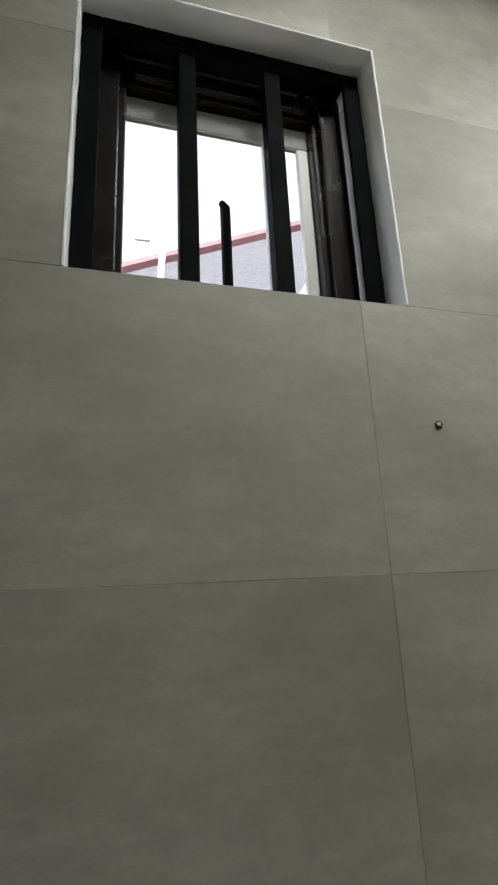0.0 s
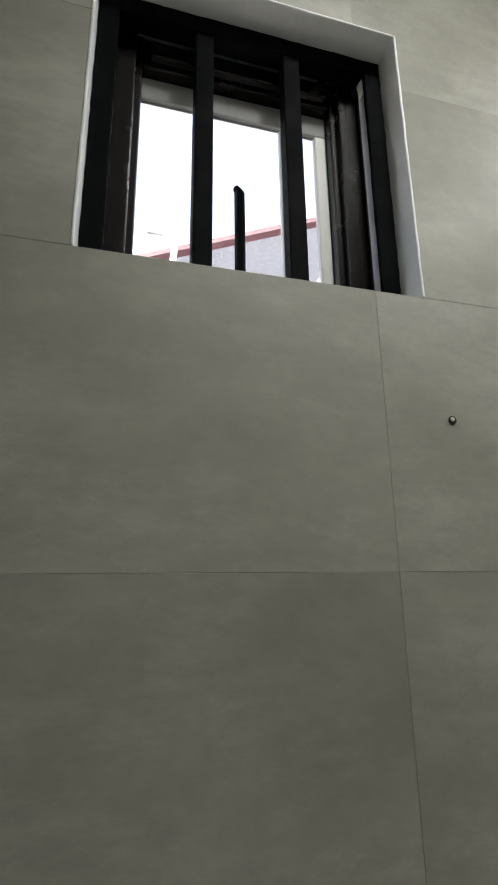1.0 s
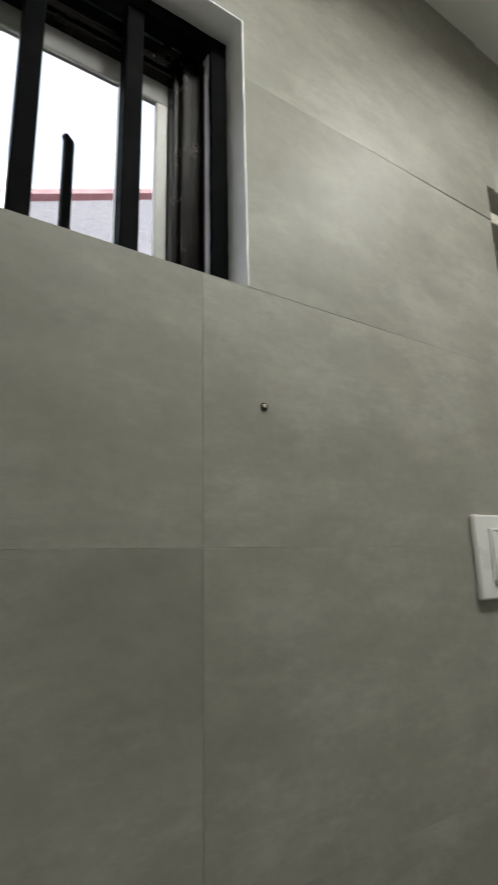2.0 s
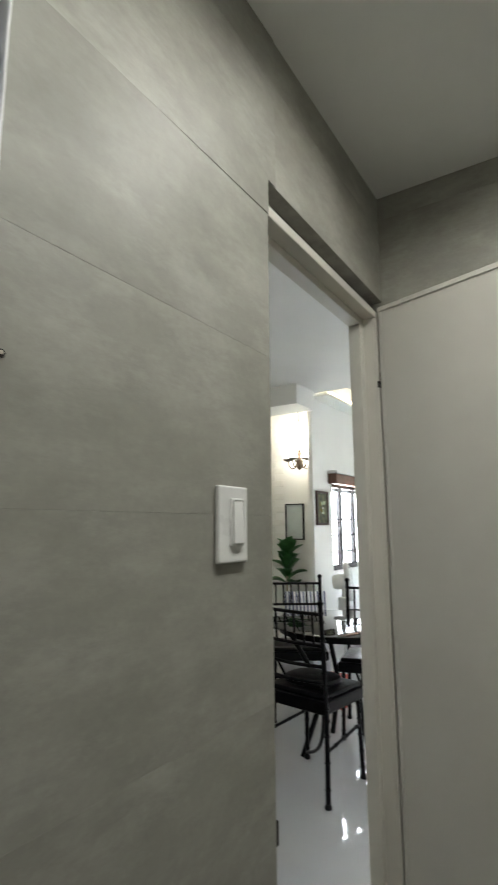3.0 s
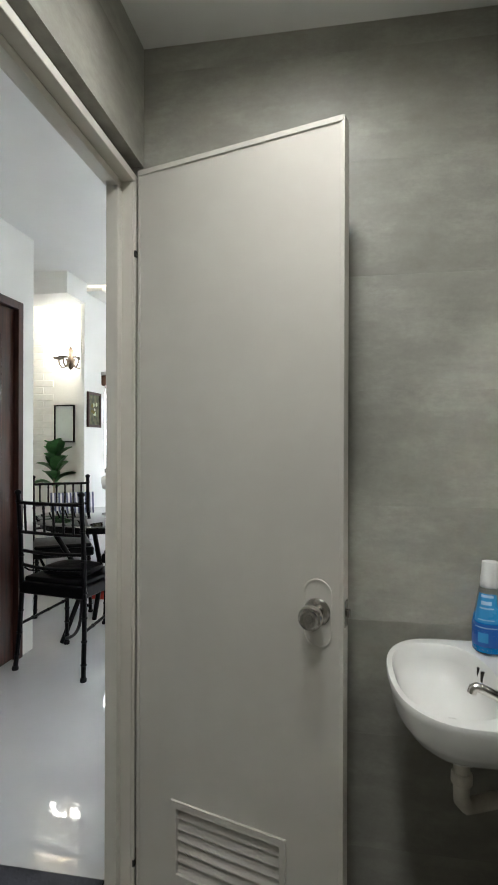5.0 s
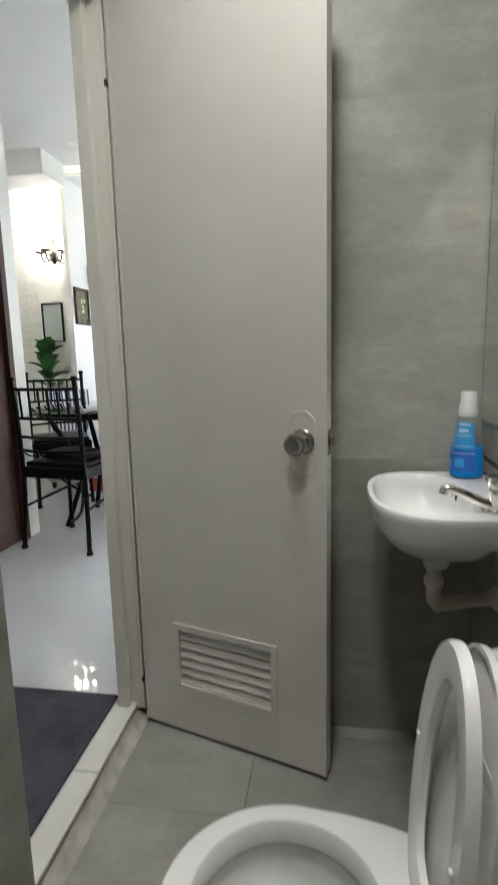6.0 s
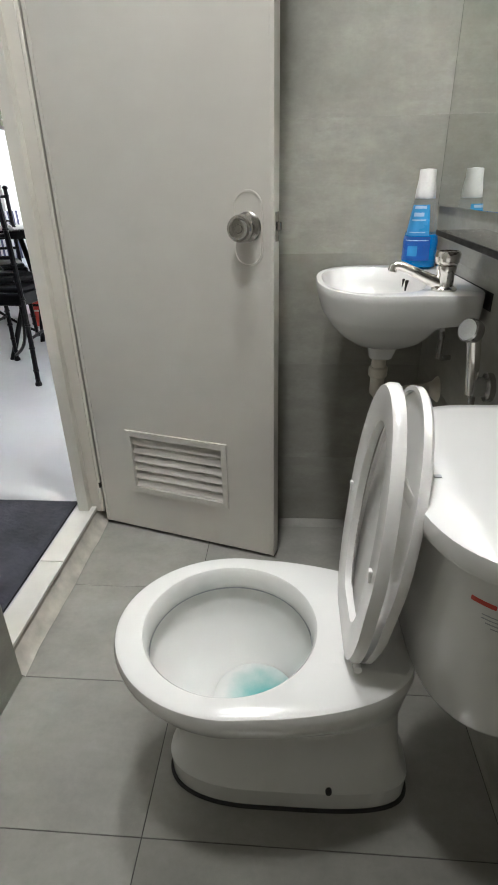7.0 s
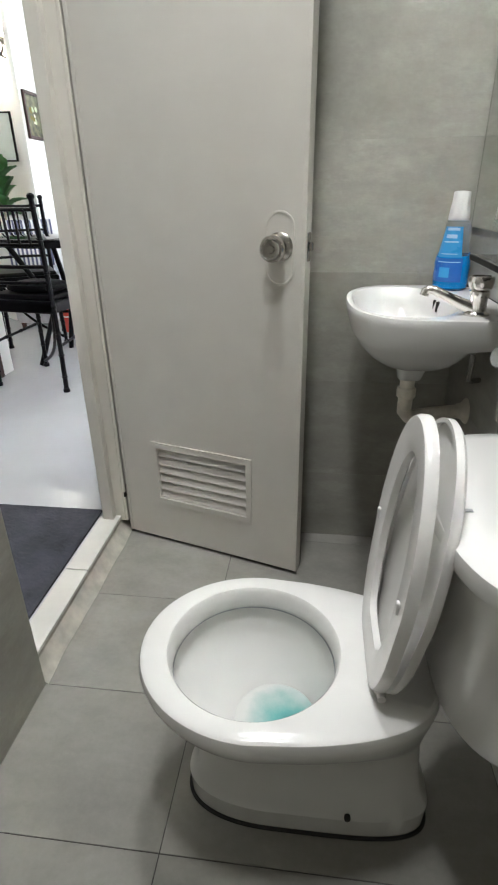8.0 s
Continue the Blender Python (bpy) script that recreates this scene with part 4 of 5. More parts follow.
for LX, LY in LAMPS:
    lamp = thing("ceiling_light", "round recessed ceiling light, switched on", "ceiling light", "recessed ceiling lights")
    part("rim", lathe([(0.086, 0.0), (0.086, -0.004), (0.118, -0.003), (0.119, 0.0)], Matrix.Translation((LX, LY, H)), 40, False), WHITE_PLASTIC, lamp, smooth=True)
    bm = bmesh.new()
    rings_mesh(bm, [[(LX + r * math.cos(2 * math.pi * i / 40), LY + r * math.sin(2 * math.pi * i / 40), H + z) for i in range(40)] for r, z in ((0.086, -0.002), (0.084, 0.034), (0.089, 0.035), (0.0895, -0.002))], False, False)
    part("can", bm, GREY_METAL, lamp)
    bm = bmesh.new()
    bm.faces.new([bm.verts.new((LX + 0.084 * math.cos(-2 * math.pi * i / 40), LY + 0.084 * math.sin(-2 * math.pi * i / 40), H + 0.032)) for i in range(40)])
    part("diffuser", bm, LAMP_GLOW, lamp, "glowing round diffuser")
    part("cover", box(LX - LR + 0.0005, LX + LR - 0.0005, LY - LR + 0.0005, LY + LR - 0.0005, H + 0.038, H + 0.044), WHITE_PLASTIC, lamp)


# ---- living space things ----
def brown_door():
    d = structure(thing("door_2", "closed red-brown wooden panel door in the hall", "door"), "", "door")
    x0, x1, z0, z1 = BDOOR
    part("frame_side", box(x1 - 0.02, x1 + 0.025, 1.205, 1.30, z0, z1 + 0.025, 0.003), BROWN_WOOD, d)
    part("frame_side", box(x0 - 0.025, x0 + 0.02, 1.205, 1.30, z0, z1 + 0.025, 0.003), BROWN_WOOD, d)
    part("frame_head", box(x0 + 0.02, x1 - 0.02, 1.205, 1.30, z1 - 0.02, z1 + 0.025, 0.003), BROWN_WOOD, d)
    part("leaf", box(x0 + 0.022, x1 - 0.022, 1.235, 1.275, z0 + 0.008, z1 - 0.022, 0.002), BROWN_WOOD, d)
    for a, b in ((0.25, 0.95), (1.10, 1.80)):
        for u in (x0 + 0.12, x0 + 0.48):
            part("panel", box(u, u + 0.28, 1.228, 1.236, z0 + a, z0 + b, 0.006), BROWN_WOOD, d)
    return d


brown_door()
mat = thing("doormat", "dark grey pile doormat outside the threshold", "doormat")
part("backing", box(-0.69, -0.03, 0.094, 0.52, HF, HF + 0.005, 0.002), BLACK_VINYL, mat, "thin black rubber backing")
bm = bmesh.new()
bmesh.ops.create_grid(bm, x_segments=90, y_segments=60, size=0.5)
for v in bm.verts:
    x, y = v.co.x, v.co.y
    edge = max(abs(x), abs(y)) > 0.499
    v.co = Vector((-0.36 + x * 0.656, 0.307 + y * 0.422, HF + (0.005 if edge else 0.0095 + 0.0015 * noise.noise(Vector((x * 60, y * 40, 2.0))))))
part("mat_surface", bm, MAT_GREY, mat, "dark grey tufted pile")


def bamboo(pts, r, knots=4):
    bm = bmesh.new()
    add_tube(bm, pts, r, 8)
    p = [Vector(q) for q in pts]
    for k in range(knots):
        f = (k + 0.7) / knots * (len(p) - 1)
        i = min(int(f), len(p) - 2)
        c = p[i].lerp(p[i + 1], f - i)
        d = (p[i + 1] - p[i]).normalized()
        add_tube(bm, [c - d * 0.006, c - d * 0.003, c + d * 0.003, c + d * 0.006], [r, r * 1.3, r * 1.3, r], 8)
    return bm


def chair():
    """Origin on the floor, between the back posts; it faces +y."""
    c = thing("dining_chair", "black bamboo-style dining chair with black padded seat", "chair", "chairs round the table")
    hw, fwd, d, hs = 0.198, 0.172, 0.345, 0.405
    part("cross_brace", tube(arc((-fwd - 0.010, d + 0.004, 0.035), (hw - 0.025, 0.012, hs - 0.005), (0.045, -0.02, -0.035), 12), 0.0095, 8), BLACK_LACQUER, c, smooth=True)
    for s in (-1, 1):
        part("back_post", bamboo([(s * (hw + 0.016), -0.030, 0.0), (s * (hw + 0.006), -0.010, 0.2), (s * hw, 0, hs), (s * hw, -0.01, 0.7), (s * hw, -0.030, 0.94)], 0.0125, 7), BLACK_LACQUER, c, smooth=True)
        part("finial", lathe([(0.012, 0), (0.018, 0.008), (0.018, 0.018), (0.010, 0.026), (0.0, 0.028)], Matrix.Translation((s * hw, -0.030, 0.934)), 12), BLACK_LACQUER, c, smooth=True)
        part("front_leg", bamboo([(s * (fwd + 0.012), d + 0.010, 0.0), (s * fwd, d, hs)], 0.012, 5), BLACK_LACQUER, c, smooth=True)
        part("foot", lathe([(0.017, 0), (0.018, 0.012), (0.013, 0.022)], Matrix.Translation((s * (fwd + 0.012), d + 0.010, 0)), 10), BLACK_LACQUER, c)
        part("foot", lathe([(0.017, 0), (0.018, 0.012), (0.013, 0.022)], Matrix.Translation((s * (hw + 0.016), -0.030, 0)), 10), BLACK_LACQUER, c)
        part("side_stretcher", bamboo([(s * (hw + 0.003), -0.004, 0.24), (s * (fwd + 0.004), d, 0.27)], 0.008, 3), BLACK_LACQUER, c, smooth=True)
    part("seat", box(-0.205, 0.205, -0.018, d + 0.025, hs, hs + 0.062, 0.012, 3), BLACK_LACQUER, c)
    part("cushion", box(-0.19, 0.19, 0.005, d + 0.012, hs + 0.060, hs + 0.088, 0.013, 3), BLACK_VINYL, c, "black padded seat cushion", smooth=True)
    for z, y, b in ((0.892, -0.026, -0.012), (0.735, -0.013, -0.014), (0.635, -0.006, -0.035), (0.560, -0.004, -0.045)):
        part("back_rail", tube(arc((-hw, y, z), (hw, y, z), (0, b, 0)), 0.0092, 8), BLACK_LACQUER, c, smooth=True)
    for i in range(6):
        x = -hw + 2 * hw * (i + 0.8) / 6.6
        part("spindle", bamboo([(x, -0.026, 0.735), (x, -0.036, 0.892)], 0.0062, 2), BLACK_LACQUER, c, smooth=True)
    return c


first = chair()
first.matrix_basis = pose(1.140, 0.932, HF, 0, 0, -99)
copy_thing(first, pose(2.30, 1.535, HF, 0, 0, 122))
copy_thing(first, pose(2.27, 0.88, HF, 0, 0, 102))


def seat_pad():
    p = thing("seat_pad", "puffy black tie-on pad lying on the chair seat", "seat pad")
    bm = bmesh.new()
    m = pose(1.310, 0.907, HF + 0.493, 0, 0, -99)
    rings_mesh(bm, [[m @ Vector((f * 0.155 * math.copysign(abs(math.cos(a)) ** 0.7, math.cos(a)), f * 0.125 * math.copysign(abs(math.sin(a)) ** 0.7, math.sin(a)), z)) for a in [2 * math.pi * i / 32 for i in range(32)]]
                    for f, z in ((0.85, 0.0), (0.98, 0.010), (1.0, 0.022), (0.95, 0.036), (0.7, 0.046), (0.2, 0.042))])
    part("cover", bm, BLACK_VINYL, p, smooth=True)
    for sx in (-1, 1):
        part("tie", tube([m @ Vector((sx * 0.13, -0.11, 0.02)), m @ Vector((sx * 0.165, -0.15, 0.03)), m @ Vector((sx * 0.18, -0.172, 0.05))], 0.005, 6), BLACK_VINYL, p)
    return p


seat_pad()
box_red = thing("red_box", "small red carton with white and black bands under a chair", "box", at=(2.44, 1.27, HF))
part("carton", box(-0.06, 0.06, -0.075, 0.075, 0.0, 0.225, 0.003), RED_PRINT, box_red)
part("black_band", box(-0.0615, 0.0615, -0.0765, 0.0765, 0.150, 0.168, 0.001), BLACK_VINYL, box_red, "black printed band")
part("white_band", box(-0.0615, 0.0615, -0.0765, 0.0765, 0.112, 0.124, 0.001), WHITE_PAINT, box_red, "white printed band")


def table():
    t = thing("dining_table", "round black glass dining table on black metal legs", "table", at=(1.74, 0.88, HF))
    part("tabletop", lathe([(0.0, 0.735), (0.455, 0.735), (0.47, 0.739), (0.47, 0.745), (0.455, 0.749), (0.0, 0.749)], None, 56), TABLE_GLASS, t, "glossy black glass top", smooth=True)
    part("rim_band", lathe([(0.40, 0.70), (0.42, 0.70), (0.42, 0.735), (0.40, 0.735)], None, 48), BLACK_LACQUER, t)
    for k in range(4):
        a = radians(45 + 90 * k)
        c, s = math.cos(a), math.sin(a)
        part("leg", tube([(0.30 * c, 0.30 * s, 0.0), (0.16 * c, 0.16 * s, 0.35), (0.37 * c, 0.37 * s, 0.71)], 0.016, 10), BLACK_LACQUER, t, smooth=True)
    return t


table()


def leaf_mesh(base, direction, length, width, rnd):
    d = Vector(direction).normalized()
    side = d.cross(Vector((0, 0, 1)))
    side = side.normalized() if side.length > 0.05 else Vector((1, 0, 0))
    up = side.cross(d)
    bm = bmesh.new()
    rows = []
    for k in range(7):
        q = k / 6
        w = width * max(0.06, math.sin(math.pi * min(1.0, 0.02 + 0.95 * q ** 1.35))) ** 0.6
        c = Vector(base) + d * length * q + up * (0.10 * length * math.sin(math.pi * q) - 0.12 * length * q * q)
        rows.append([c - side * w / 2 + up * w * 0.16, c - up * 0.004, c + side * w / 2 + up * w * 0.16])
    rings_mesh(bm, rows, False, False, closed=False)
    bmesh.ops.solidify(bm, geom=list(bm.faces), thickness=0.0015)
    return bm


def plant():
    p = thing("potted_fig_tree", "young fiddle-leaf fig with large dark green leaves", "plant", at=(2.865, 1.915, HF))
    rnd = random.Random(4)
    part("pot", lathe([(0.10, 0), (0.13, 0.02), (0.15, 0.24), (0.155, 0.26), (0.14, 0.26), (0.13, 0.22), (0.0, 0.22)], None, 28), WHITE_PAINT, p, "round white pot", smooth=True)
    trunk = [(0, 0, 0.22), (0.01, 0.01, 0.5), (-0.005, 0.0, 0.8), (0.008, 0.006, 1.0), (0.0, 0.0, 1.22)]
    part("trunk", tube(trunk, [0.014, 0.012, 0.010, 0.008, 0.004], 8), BARK, p, smooth=True)
    for k in range(16):
        z = 0.80 + 0.32 * k / 15
        a = k * 2.4 + rnd.uniform(-0.3, 0.3)
        up = 0.35 + 1.8 * (k / 15) ** 1.2 + rnd.uniform(-0.15, 0.25)
        ln = rnd.uniform(0.16, 0.22) * (1.0 if k < 13 else 0.9)
        part("leaf", leaf_mesh((0, 0, z), (math.cos(a), math.sin(a), up), ln, ln * 0.76, rnd), LEAF, p, smooth=True)
    return p


plant()

board = thing("framed_board", "pale framed board in a thin black frame on the wall", "picture frame")
fy0, fy1, fz0, fz1 = 1.845, 2.045, 1.27, 1.615
for a, b, c, d in ((fy0, fy0 + 0.011, fz0, fz1), (fy1 - 0.011, fy1, fz0, fz1), (fy0 + 0.011, fy1 - 0.011, fz0, fz0 + 0.011), (fy0 + 0.011, fy1 - 0.011, fz1 - 0.011, fz1)):
    part("frame_side", box(3.078, 3.0995, a, b, c, d, 0.002), BLACK_LACQUER, board)
part("panel", box(3.090, 3.0995, fy0 + 0.011, fy1 - 0.011, fz0 + 0.011, fz1 - 0.011), plain("pale_board", (0.56, 0.62, 0.60), 0.3, relief=0.0), board, "pale green-white panel")

art = thing("framed_picture", "small dark still-life painting in a brown frame", "painting")
ax0, ax1, az0, az1 = 2.835, 3.085, 1.405, 1.715
for a, b, c, d in ((ax0, ax0 + 0.022, az0, az1), (ax1 - 0.022, ax1, az0, az1), (ax0 + 0.022, ax1 - 0.022, az0, az0 + 0.022), (ax0 + 0.022, ax1 - 0.022, az1 - 0.022, az1)):
    part("frame_side", box(a, b, PY - 0.022, PY - 0.001, c, d, 0.003), BROWN_WOOD, art)
part("canvas", box(ax0 + 0.022, ax1 - 0.022, PY - 0.012, PY - 0.001, az0 + 0.022, az1 - 0.022), PAINTING, art, "dark green painted canvas")
rnd = random.Random(2)
for k in range(9):
    cx_, cz_, r_ = rnd.uniform(ax0 + 0.08, ax1 - 0.08), rnd.uniform(az0 + 0.08, az1 - 0.10), rnd.uniform(0.012, 0.026)
    part("painted_blossom", lathe([(0.0, 0), (r_, 0.0003), (r_ * 0.9, 0.0012), (0.0, 0.0015)], Matrix.Translation((cx_, PY - 0.012, cz_)) @ Matrix.Rotation(radians(90), 4, "X"), 9), (PVC_PIPE, OLIVE, SHEER)[k % 3], art)


def living_window():
    w = structure(thing("window_2", "tall living room window with dark grille and wooden blind rail", "window"), "", "window")
    x0, x1, z0, z1 = LWIN
    for a, b, c, d in ((x0, x0 + 0.05, z0, z1), (x1 - 0.05, x1, z0, z1), (x0 + 0.05, x1 - 0.05, z0, z0 + 0.05), (x0 + 0.05, x1 - 0.05, z1 - 0.05, z1)):
        part("window_frame", box(a, b, PY + 0.02, PY + 0.07, c, d, 0.003), BRONZE_ALU, w)
    for x in (x0 + 0.27, x0 + 0.62, x0 + 0.93):
        part("mullion", box(x - 0.035, x + 0.035, PY + 0.025, PY + 0.065, z0 + 0.05, z1 - 0.05, 0.003), BRONZE_ALU, w)
    for i in range(4):
        z = z0 + 0.16 + i * 0.16
        part("grille_bar", box(x0 + 0.05, x1 - 0.05, PY + 0.072, PY + 0.084, z, z + 0.012, 0.002), BLACK_STEEL, w)
    part("pane", box(x0 + 0.05, x1 - 0.05, PY + 0.045, PY + 0.049, z0 + 0.05, z1 - 0.05), WINDOW_GLASS, w).visible_shadow = False
    b = part("blind_rail", box(x0 - 0.08, x1 + 0.08, PY - 0.09, PY - 0.002, z1 - 0.025, z1 + 0.07, 0.006), WALNUT_RAIL, w, "brown wooden blind pelmet")
    part("rail_trim", box(x0 - 0.09, x1 + 0.09, PY - 0.10, PY - 0.002, z1 + 0.071, z1 + 0.10, 0.003), WHITE_PAINT, b)
    return w


living_window()


def pedestal_fan():
    f = thing("pedestal_fan", "white pedestal fan standing by the window", "fan", at=(2.875, 1.37, HF))
    part("base", lathe([(0.115, 0), (0.118, 0.02), (0.095, 0.035), (0.03, 0.05), (0.0, 0.05)], None, 32), WHITE_PLASTIC, f, smooth=True)
    part("pole", tube([(0, 0, 0.045), (0, 0, 0.82)], 0.017, 12), WHITE_PLASTIC, f, smooth=True)
    part("control_box", box(-0.045, 0.045, -0.04, 0.04, 0.62, 0.74, 0.012, 3), WHITE_PLASTIC, f)
    mm = Matrix.Translation((0, 0.0, 0.87)) @ Vector((0.35, -0.90, 0.12)).to_track_quat("Z", "Y").to_matrix().to_4x4()
    part("motor", lathe([(0.0, -0.10), (0.05, -0.095), (0.065, -0.06), (0.065, 0.0), (0.05, 0.02), (0.0, 0.02)], mm, 24), WHITE_PLASTIC, f, smooth=True)
    g = part("guard", lathe([(0.165, 0.02), (0.17, 0.03), (0.17, 0.05), (0.165, 0.06), (0.155, 0.05), (0.155, 0.03), (0.165, 0.02)], mm, 40, False), WHITE_PLASTIC, f, smooth=True)
    for k in range(24):
        a = 2 * math.pi * k / 24
        c, s = math.cos(a), math.sin(a)
        part("guard_wire", tube([mm @ Vector((0.03 * c, 0.03 * s, 0.075)), mm @ Vector((0.10 * c, 0.10 * s, 0.08)), mm @ Vector((0.163 * c, 0.163 * s, 0.045))], 0.0016, 5), WHITE_PLASTIC, g)
    for k in range(3):
        bm = bmesh.new()
        r = mm @ Matrix.Rotation(2 * math.pi * k / 3, 4, "Z")
        rings_mesh(bm, [[r @ Vector((u, v, 0.035 + 0.02 * v / 0.06 + dz)) for u, v in ((0.02, -0.02), (0.14, -0.055), (0.15, 0.0), (0.13, 0.05), (0.02, 0.02))] for dz in (0.0, 0.003)])
        part("blade", bm, SHEER, f)
    return f


pedestal_fan()


def armchair():
    s = thing("sofa", "pale fabric sofa against the window wall", "sofa", at=(3.64, 0.95, HF))
    part("base", box(-0.45, 1.0, -0.38, 0.40, 0.08, 0.30, 0.03, 3), SOFA_FABRIC, s)
    part("seat_cushion", box(-0.40, 0.95, -0.36, 0.22, 0.30, 0.44, 0.05, 4), SOFA_FABRIC, s, smooth=True)
    part("backrest", box(-0.45, 1.0, 0.20, 0.42, 0.30, 0.82, 0.06, 4), SOFA_FABRIC, s, smooth=True)
    part("armrest", box(-0.60, -0.45, -0.38, 0.42, 0.08, 0.60, 0.05, 4), SOFA_FABRIC, s, smooth=True)
    for x in (-0.55, 0.95):
        for y in (-0.33, 0.36):
            part("leg", lathe([(0.02, 0), (0.028, 0.08)], Matrix.Translation((x, y, 0)), 10), BROWN_WOOD, s)
    return s


armchair()


def cushion(name, label, m, mat_):
    bm = box(-0.2, 0.2, -0.2, 0.2, -0.06, 0.06)
    bmesh.ops.subdivide_edges(bm, edges=bm.edges, cuts=8, use_grid_fill=True)
    for v in bm.verts:
        e = max(abs(v.co.x), abs(v.co.y)) / 0.2
        v.co.z *= 1.15 * max(0.08, 1 - e ** 3.0)
    ob = tagged(part(name, bm, mat_, None, smooth=True), label, "cushion")
    ob.matrix_basis = m
    return ob


ottoman = thing("ottoman", "pale fabric ottoman beside the potted fig", "ottoman", at=(2.60, 1.60, HF))
part("body", box(-0.17, 0.17, -0.15, 0.15, 0.05, 0.40, 0.03, 3), SOFA_FABRIC, ottoman, smooth=True)
part("top_pad", box(-0.175, 0.175, -0.155, 0.155, 0.40, 0.46, 0.025, 3), SOFA_FABRIC, ottoman, smooth=True)
for sx in (-0.13, 0.13):
    for sy in (-0.11, 0.11):
        part("foot", lathe([(0.016, 0), (0.02, 0.05)], Matrix.Translation((sx, sy, 0)), 10), BROWN_WOOD, ottoman)
cushion("striped_cushion", "white and navy striped square cushion on the ottoman", pose(2.60, 1.60, HF + 0.63, 74, 0, -58) @ Matrix.Scale(0.85, 4), STRIPES)
cushion("olive_cushion", "olive green square cushion on the sofa", pose(3.62, 1.03, HF + 0.62, 76, 0, 0), OLIVE)


def chandelier():
    c = thing("chandelier", "bronze chandelier with lit white glass shades", "chandelier", at=(2.935, 1.80, 2.045))
    part("ceiling_rose", lathe([(0.06, 0.838), (0.06, 0.83), (0.03, 0.805), (0.0, 0.80)], None, 20), BRONZE, c, smooth=True)
    part("stem", tube([(0, 0, -0.10), (0, 0, 0.82)], 0.004, 8), BRONZE, c, smooth=True)
    part("hub", lathe([(0.0, -0.13), (0.02, -0.11), (0.035, -0.06), (0.02, 0.0), (0.03, 0.04), (0.01, 0.08)], None, 18), BRONZE, c, smooth=True)
    for k in range(5):
        a = 2 * math.pi * k / 5 + 0.5
        q = Matrix.Rotation(a, 4, "Z")
        arm = part("arm", tube([q @ Vector(v) for v in ((0.02, 0, -0.05), (0.045, 0, -0.10), (0.075, 0, -0.11), (0.10, 0, -0.08), (0.108, 0, -0.03))], 0.007, 8), BRONZE, c, smooth=True)
        m = Matrix.Translation(q @ Vector((0.108, 0, -0.03)))
        part("cup", lathe([(0.012, -0.01), (0.045, 0.0), (0.048, 0.012), (0.02, 0.016)], m, 18), BRONZE, arm, smooth=True)
        part("shade", lathe([(0.018, 0.016), (0.036, 0.04), (0.043, 0.08), (0.050, 0.115), (0.047, 0.115), (0.040, 0.08), (0.030, 0.04), (0.0, 0.02)], m, 20), SHADE_GLOW, arm, "lit white glass shade", smooth=True)
    return c


chandelier()


# ---- wall and floor pieces ----
TILE_MESHES = {}


def tile_mesh(w, h, axis):
    """One bevelled tile, its face in the plane, thickness behind."""
    key = (round(w, 4), round(h, 4), axis)
    if key in TILE_MESHES:
        return TILE_MESHES[key]
    bm = bmesh.new()
    b = 0.00022 if axis == "n" else 0.0003
    for inset, d in ((0.0, TT), (0.0, b * 0.8), (b, 0.0)):
        ring = [(-w / 2 + inset, -h / 2 + inset), (w / 2 - inset, -h / 2 + inset), (w / 2 - inset, h / 2 - inset), (-w / 2 + inset, h / 2 - inset)]
        pts = []
        for u, v in ring:
            pts.append({"n": (u, d, v), "s": (u, -d, v), "e": (d, u, v), "w": (-d, u, v), "f": (u, v, -d)}[axis])
        TILE_ROWS.append([bm.verts.new(p) for p in pts])
    rows = TILE_ROWS[-3:]
    for a, c in zip(rows, rows[1:]):
        for i in range(4):
            bm.faces.new((a[i], a[(i + 1) % 4], c[(i + 1) % 4], c[i]))
    bm.faces.new(rows[-1])
    bmesh.ops.recalc_face_normals(bm, faces=bm.faces)
    # the open back must not turn the normals: face the room
    want = {"n": Vector((0, -1, 0)), "s": Vector((0, 1, 0)), "e": Vector((-1, 0, 0)), "w": Vector((1, 0, 0)), "f": Vector((0, 0, 1))}[axis]
    top = max(bm.faces, key=lambda f: f.calc_area())
    if top.normal.dot(want) < 0:
        bmesh.ops.reverse_faces(bm, faces=bm.faces)
    me = bpy.data.meshes.new("tile")
    bm.to_mesh(me)
    bm.free()
    TILE_MESHES[key] = me
    return me


TILE_ROWS = []
tile_rnd = random.Random(11)


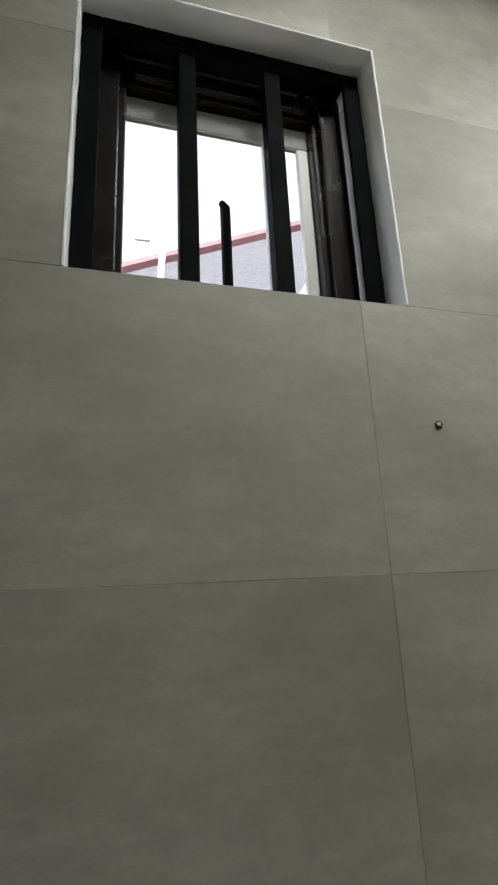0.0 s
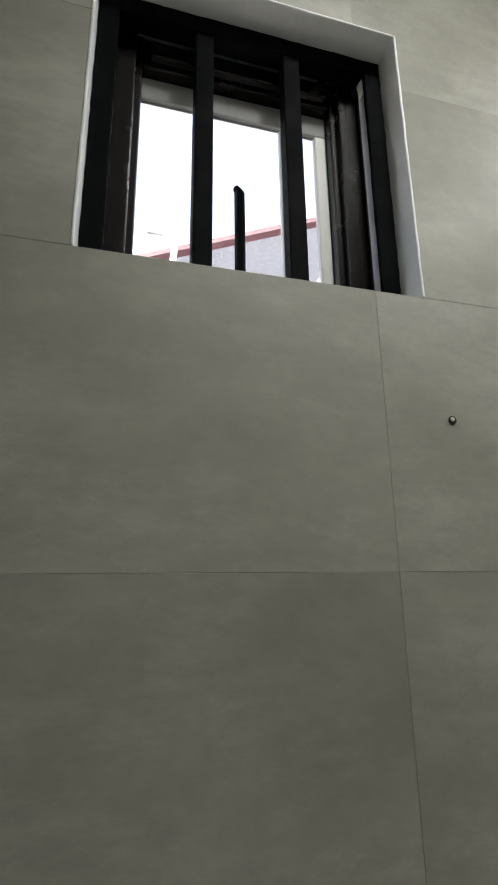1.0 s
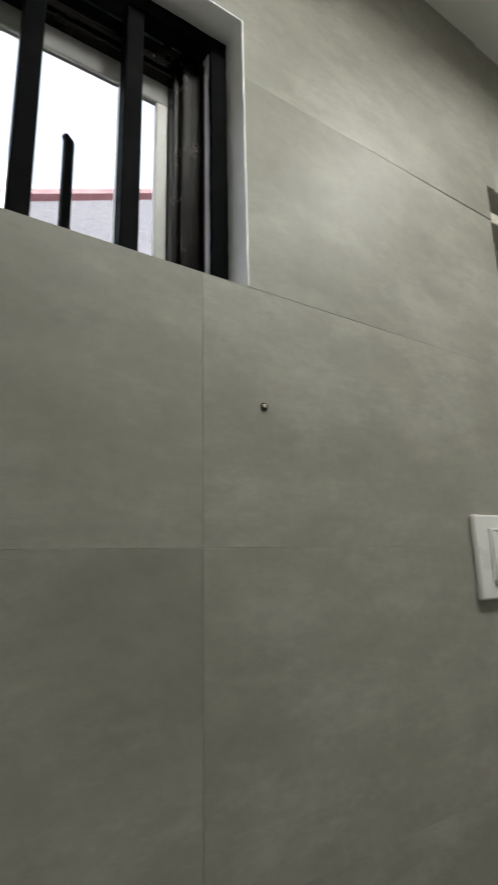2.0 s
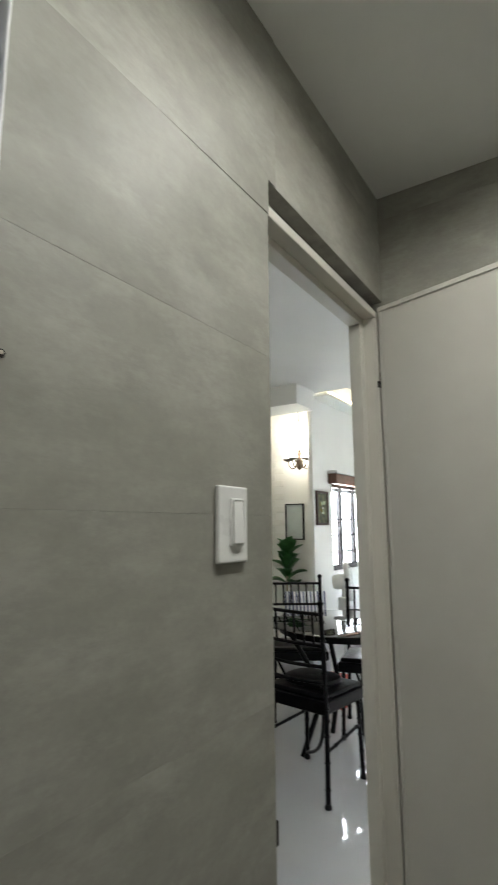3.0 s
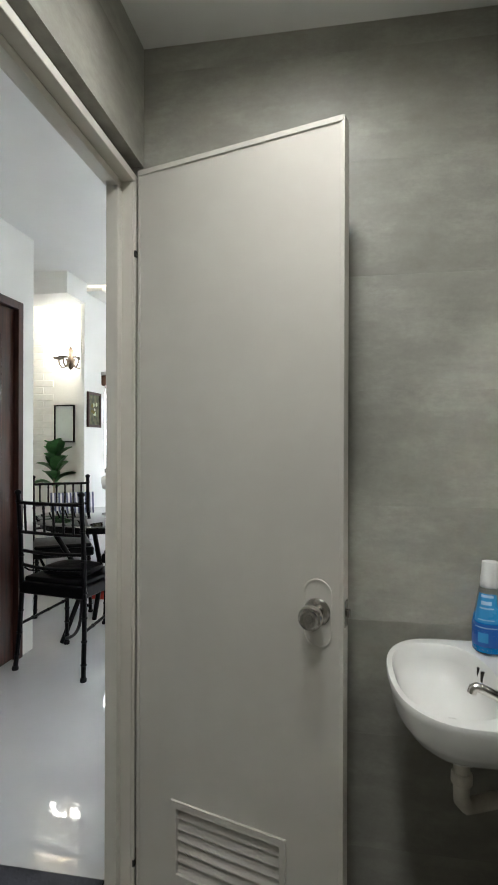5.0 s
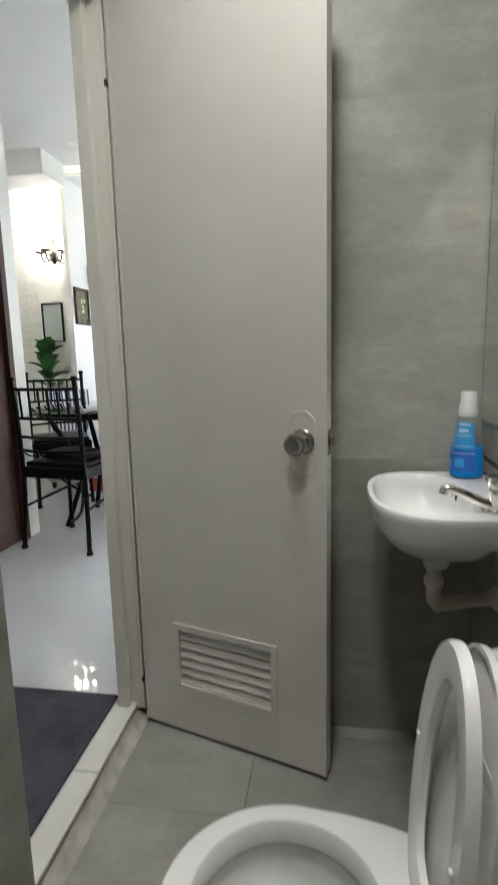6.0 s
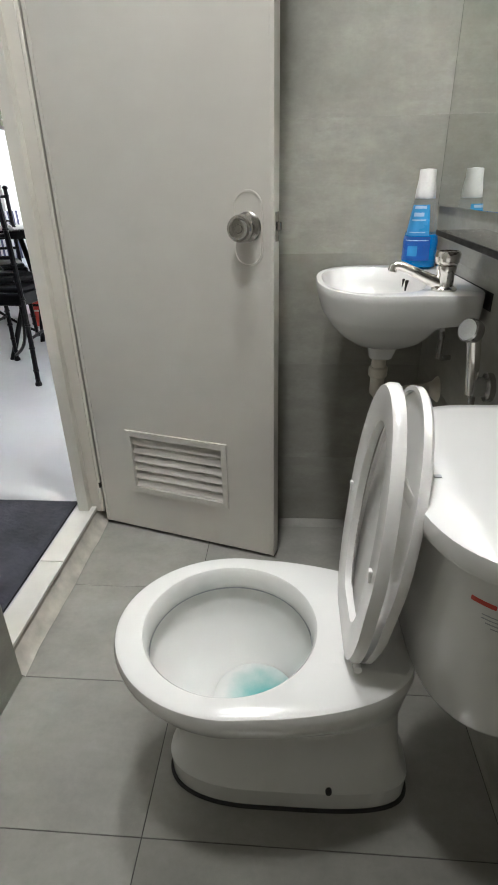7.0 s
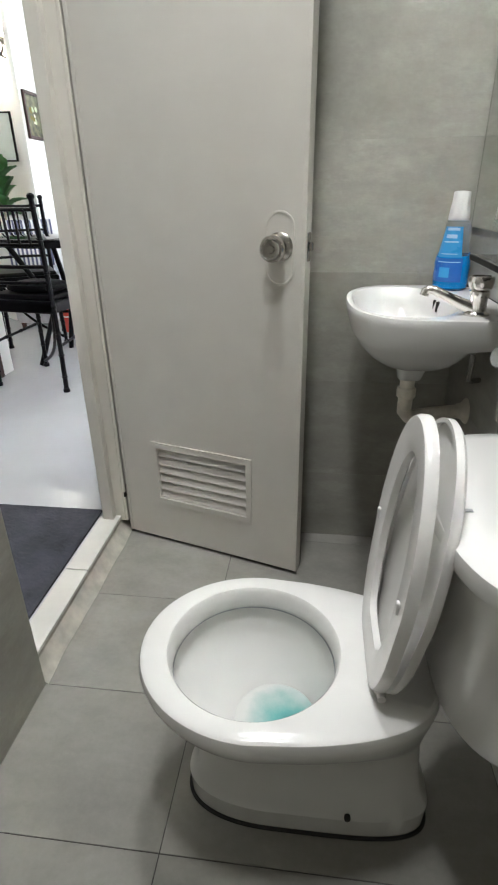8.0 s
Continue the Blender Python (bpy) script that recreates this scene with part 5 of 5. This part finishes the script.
def lay(parent, axis, plane, us, vs, holes, mat_, gap=0.0004, lip=None):
    for u0, u1 in zip(us, us[1:]):
        for v0, v1 in zip(vs, vs[1:]):
            rects = cut_rect((u0 + gap / 2, u1 - gap / 2, v0 + gap / 2, v1 - gap / 2), holes)
            if len(rects) > 1 and axis == "n":
                # a tile notched round an opening: one L-shaped piece
                uc, vc = (u0 + u1) / 2, (v0 + v1) / 2
                bm = slab_mesh("y", 0.0, TT, [(p - uc, q - uc, r - vc, t - vc) for p, q, r, t in rects])
                bmesh.ops.remove_doubles(bm, verts=bm.verts, dist=1e-5)
                me = bpy.data.meshes.new("tile")
                bm.to_mesh(me)
                bm.free()
                me.materials.append(mat_)
                ob = new("tile", me)
                ob.location = (uc, plane - tile_rnd.uniform(0, 0.0001), vc)
                if lip and vc > 1.98 and -1.2 < uc < -0.66:
                    ob.rotation_euler.z = -0.0058   # one tile stands proud beside the door
                    ob.location.y -= 0.0002
                ob.parent = parent
                continue
            for a, b, c, d in rects:
                me = tile_mesh(b - a, d - c, axis)
                if not me.materials:
                    me.materials.append(mat_)
                off = tile_rnd.uniform(0, 0.0001)
                u, v = (a + b) / 2, (c + d) / 2
                loc = {"n": (u, plane - off, v), "s": (u, plane + off, v), "e": (plane - off, u, v), "w": (plane + off, u, v), "f": (u, v, plane + off)}[axis]
                ob = new("tile", me)
                ob.location = loc
                if lip and v > 1.98 and -1.2 < u < -0.66:
                    ob.rotation_euler.z = -0.0058   # one tile stands proud beside the door
                    ob.location.y -= 0.0002
                ob.parent = parent


V1 = [0.0, 0.235, 0.53, 0.825, 1.118, 1.414, 1.693, 1.972, 2.27, H]
V2 = [0.0, 0.225, 0.52, 0.815, 1.112, 1.411, 1.71, 2.01, 2.30, H]
lay(wall_window, "n", 0.0, [X0, -1.822, -1.222, -0.622, 0.0], V1, [WIN, (DOOR[0], 0.01, -0.1, DOOR[3])], WALL_TILE, gap=0.0003, lip=True)
lay(wall_door, "e", 0.0, [Y3, 0.0], V2, [], WALL_TILE)
lay(wall_mirror, "s", Y3, [X0, -1.80, -1.20, -0.60, 0.0], V2, [], WALL_TILE)
lay(wall_back, "w", X0, [Y3, -0.60, 0.0], V2, [], WALL_TILE)
lay(floor_bath, "f", 0.0, [X0, -1.848, -1.548, -1.248, -0.948, -0.648, -0.348, -0.048, 0.0], [Y3, -0.349, 0.012], [], FLOOR_TILE, gap=0.0018)

# painted brick courses on the alcove wall
BRICK_ME = bpy.data.meshes.new("brick")
bm = box(-0.006, 0.0, -0.098, 0.098, -0.029, 0.029, 0.002, 1)
bm.to_mesh(BRICK_ME)
bm.free()
BRICK_ME.materials.append(BRICK_WHITE)
for r in range(22):
    for k in range(4):
        y = 2.16 + k * 0.203 + (0.1 if r % 2 else 0.0)
        if y > 3.08:
            continue
        o = new("brick", BRICK_ME)
        o.location = (3.0995, y, 1.05 + r * 0.064)
        o.parent = alcove_east
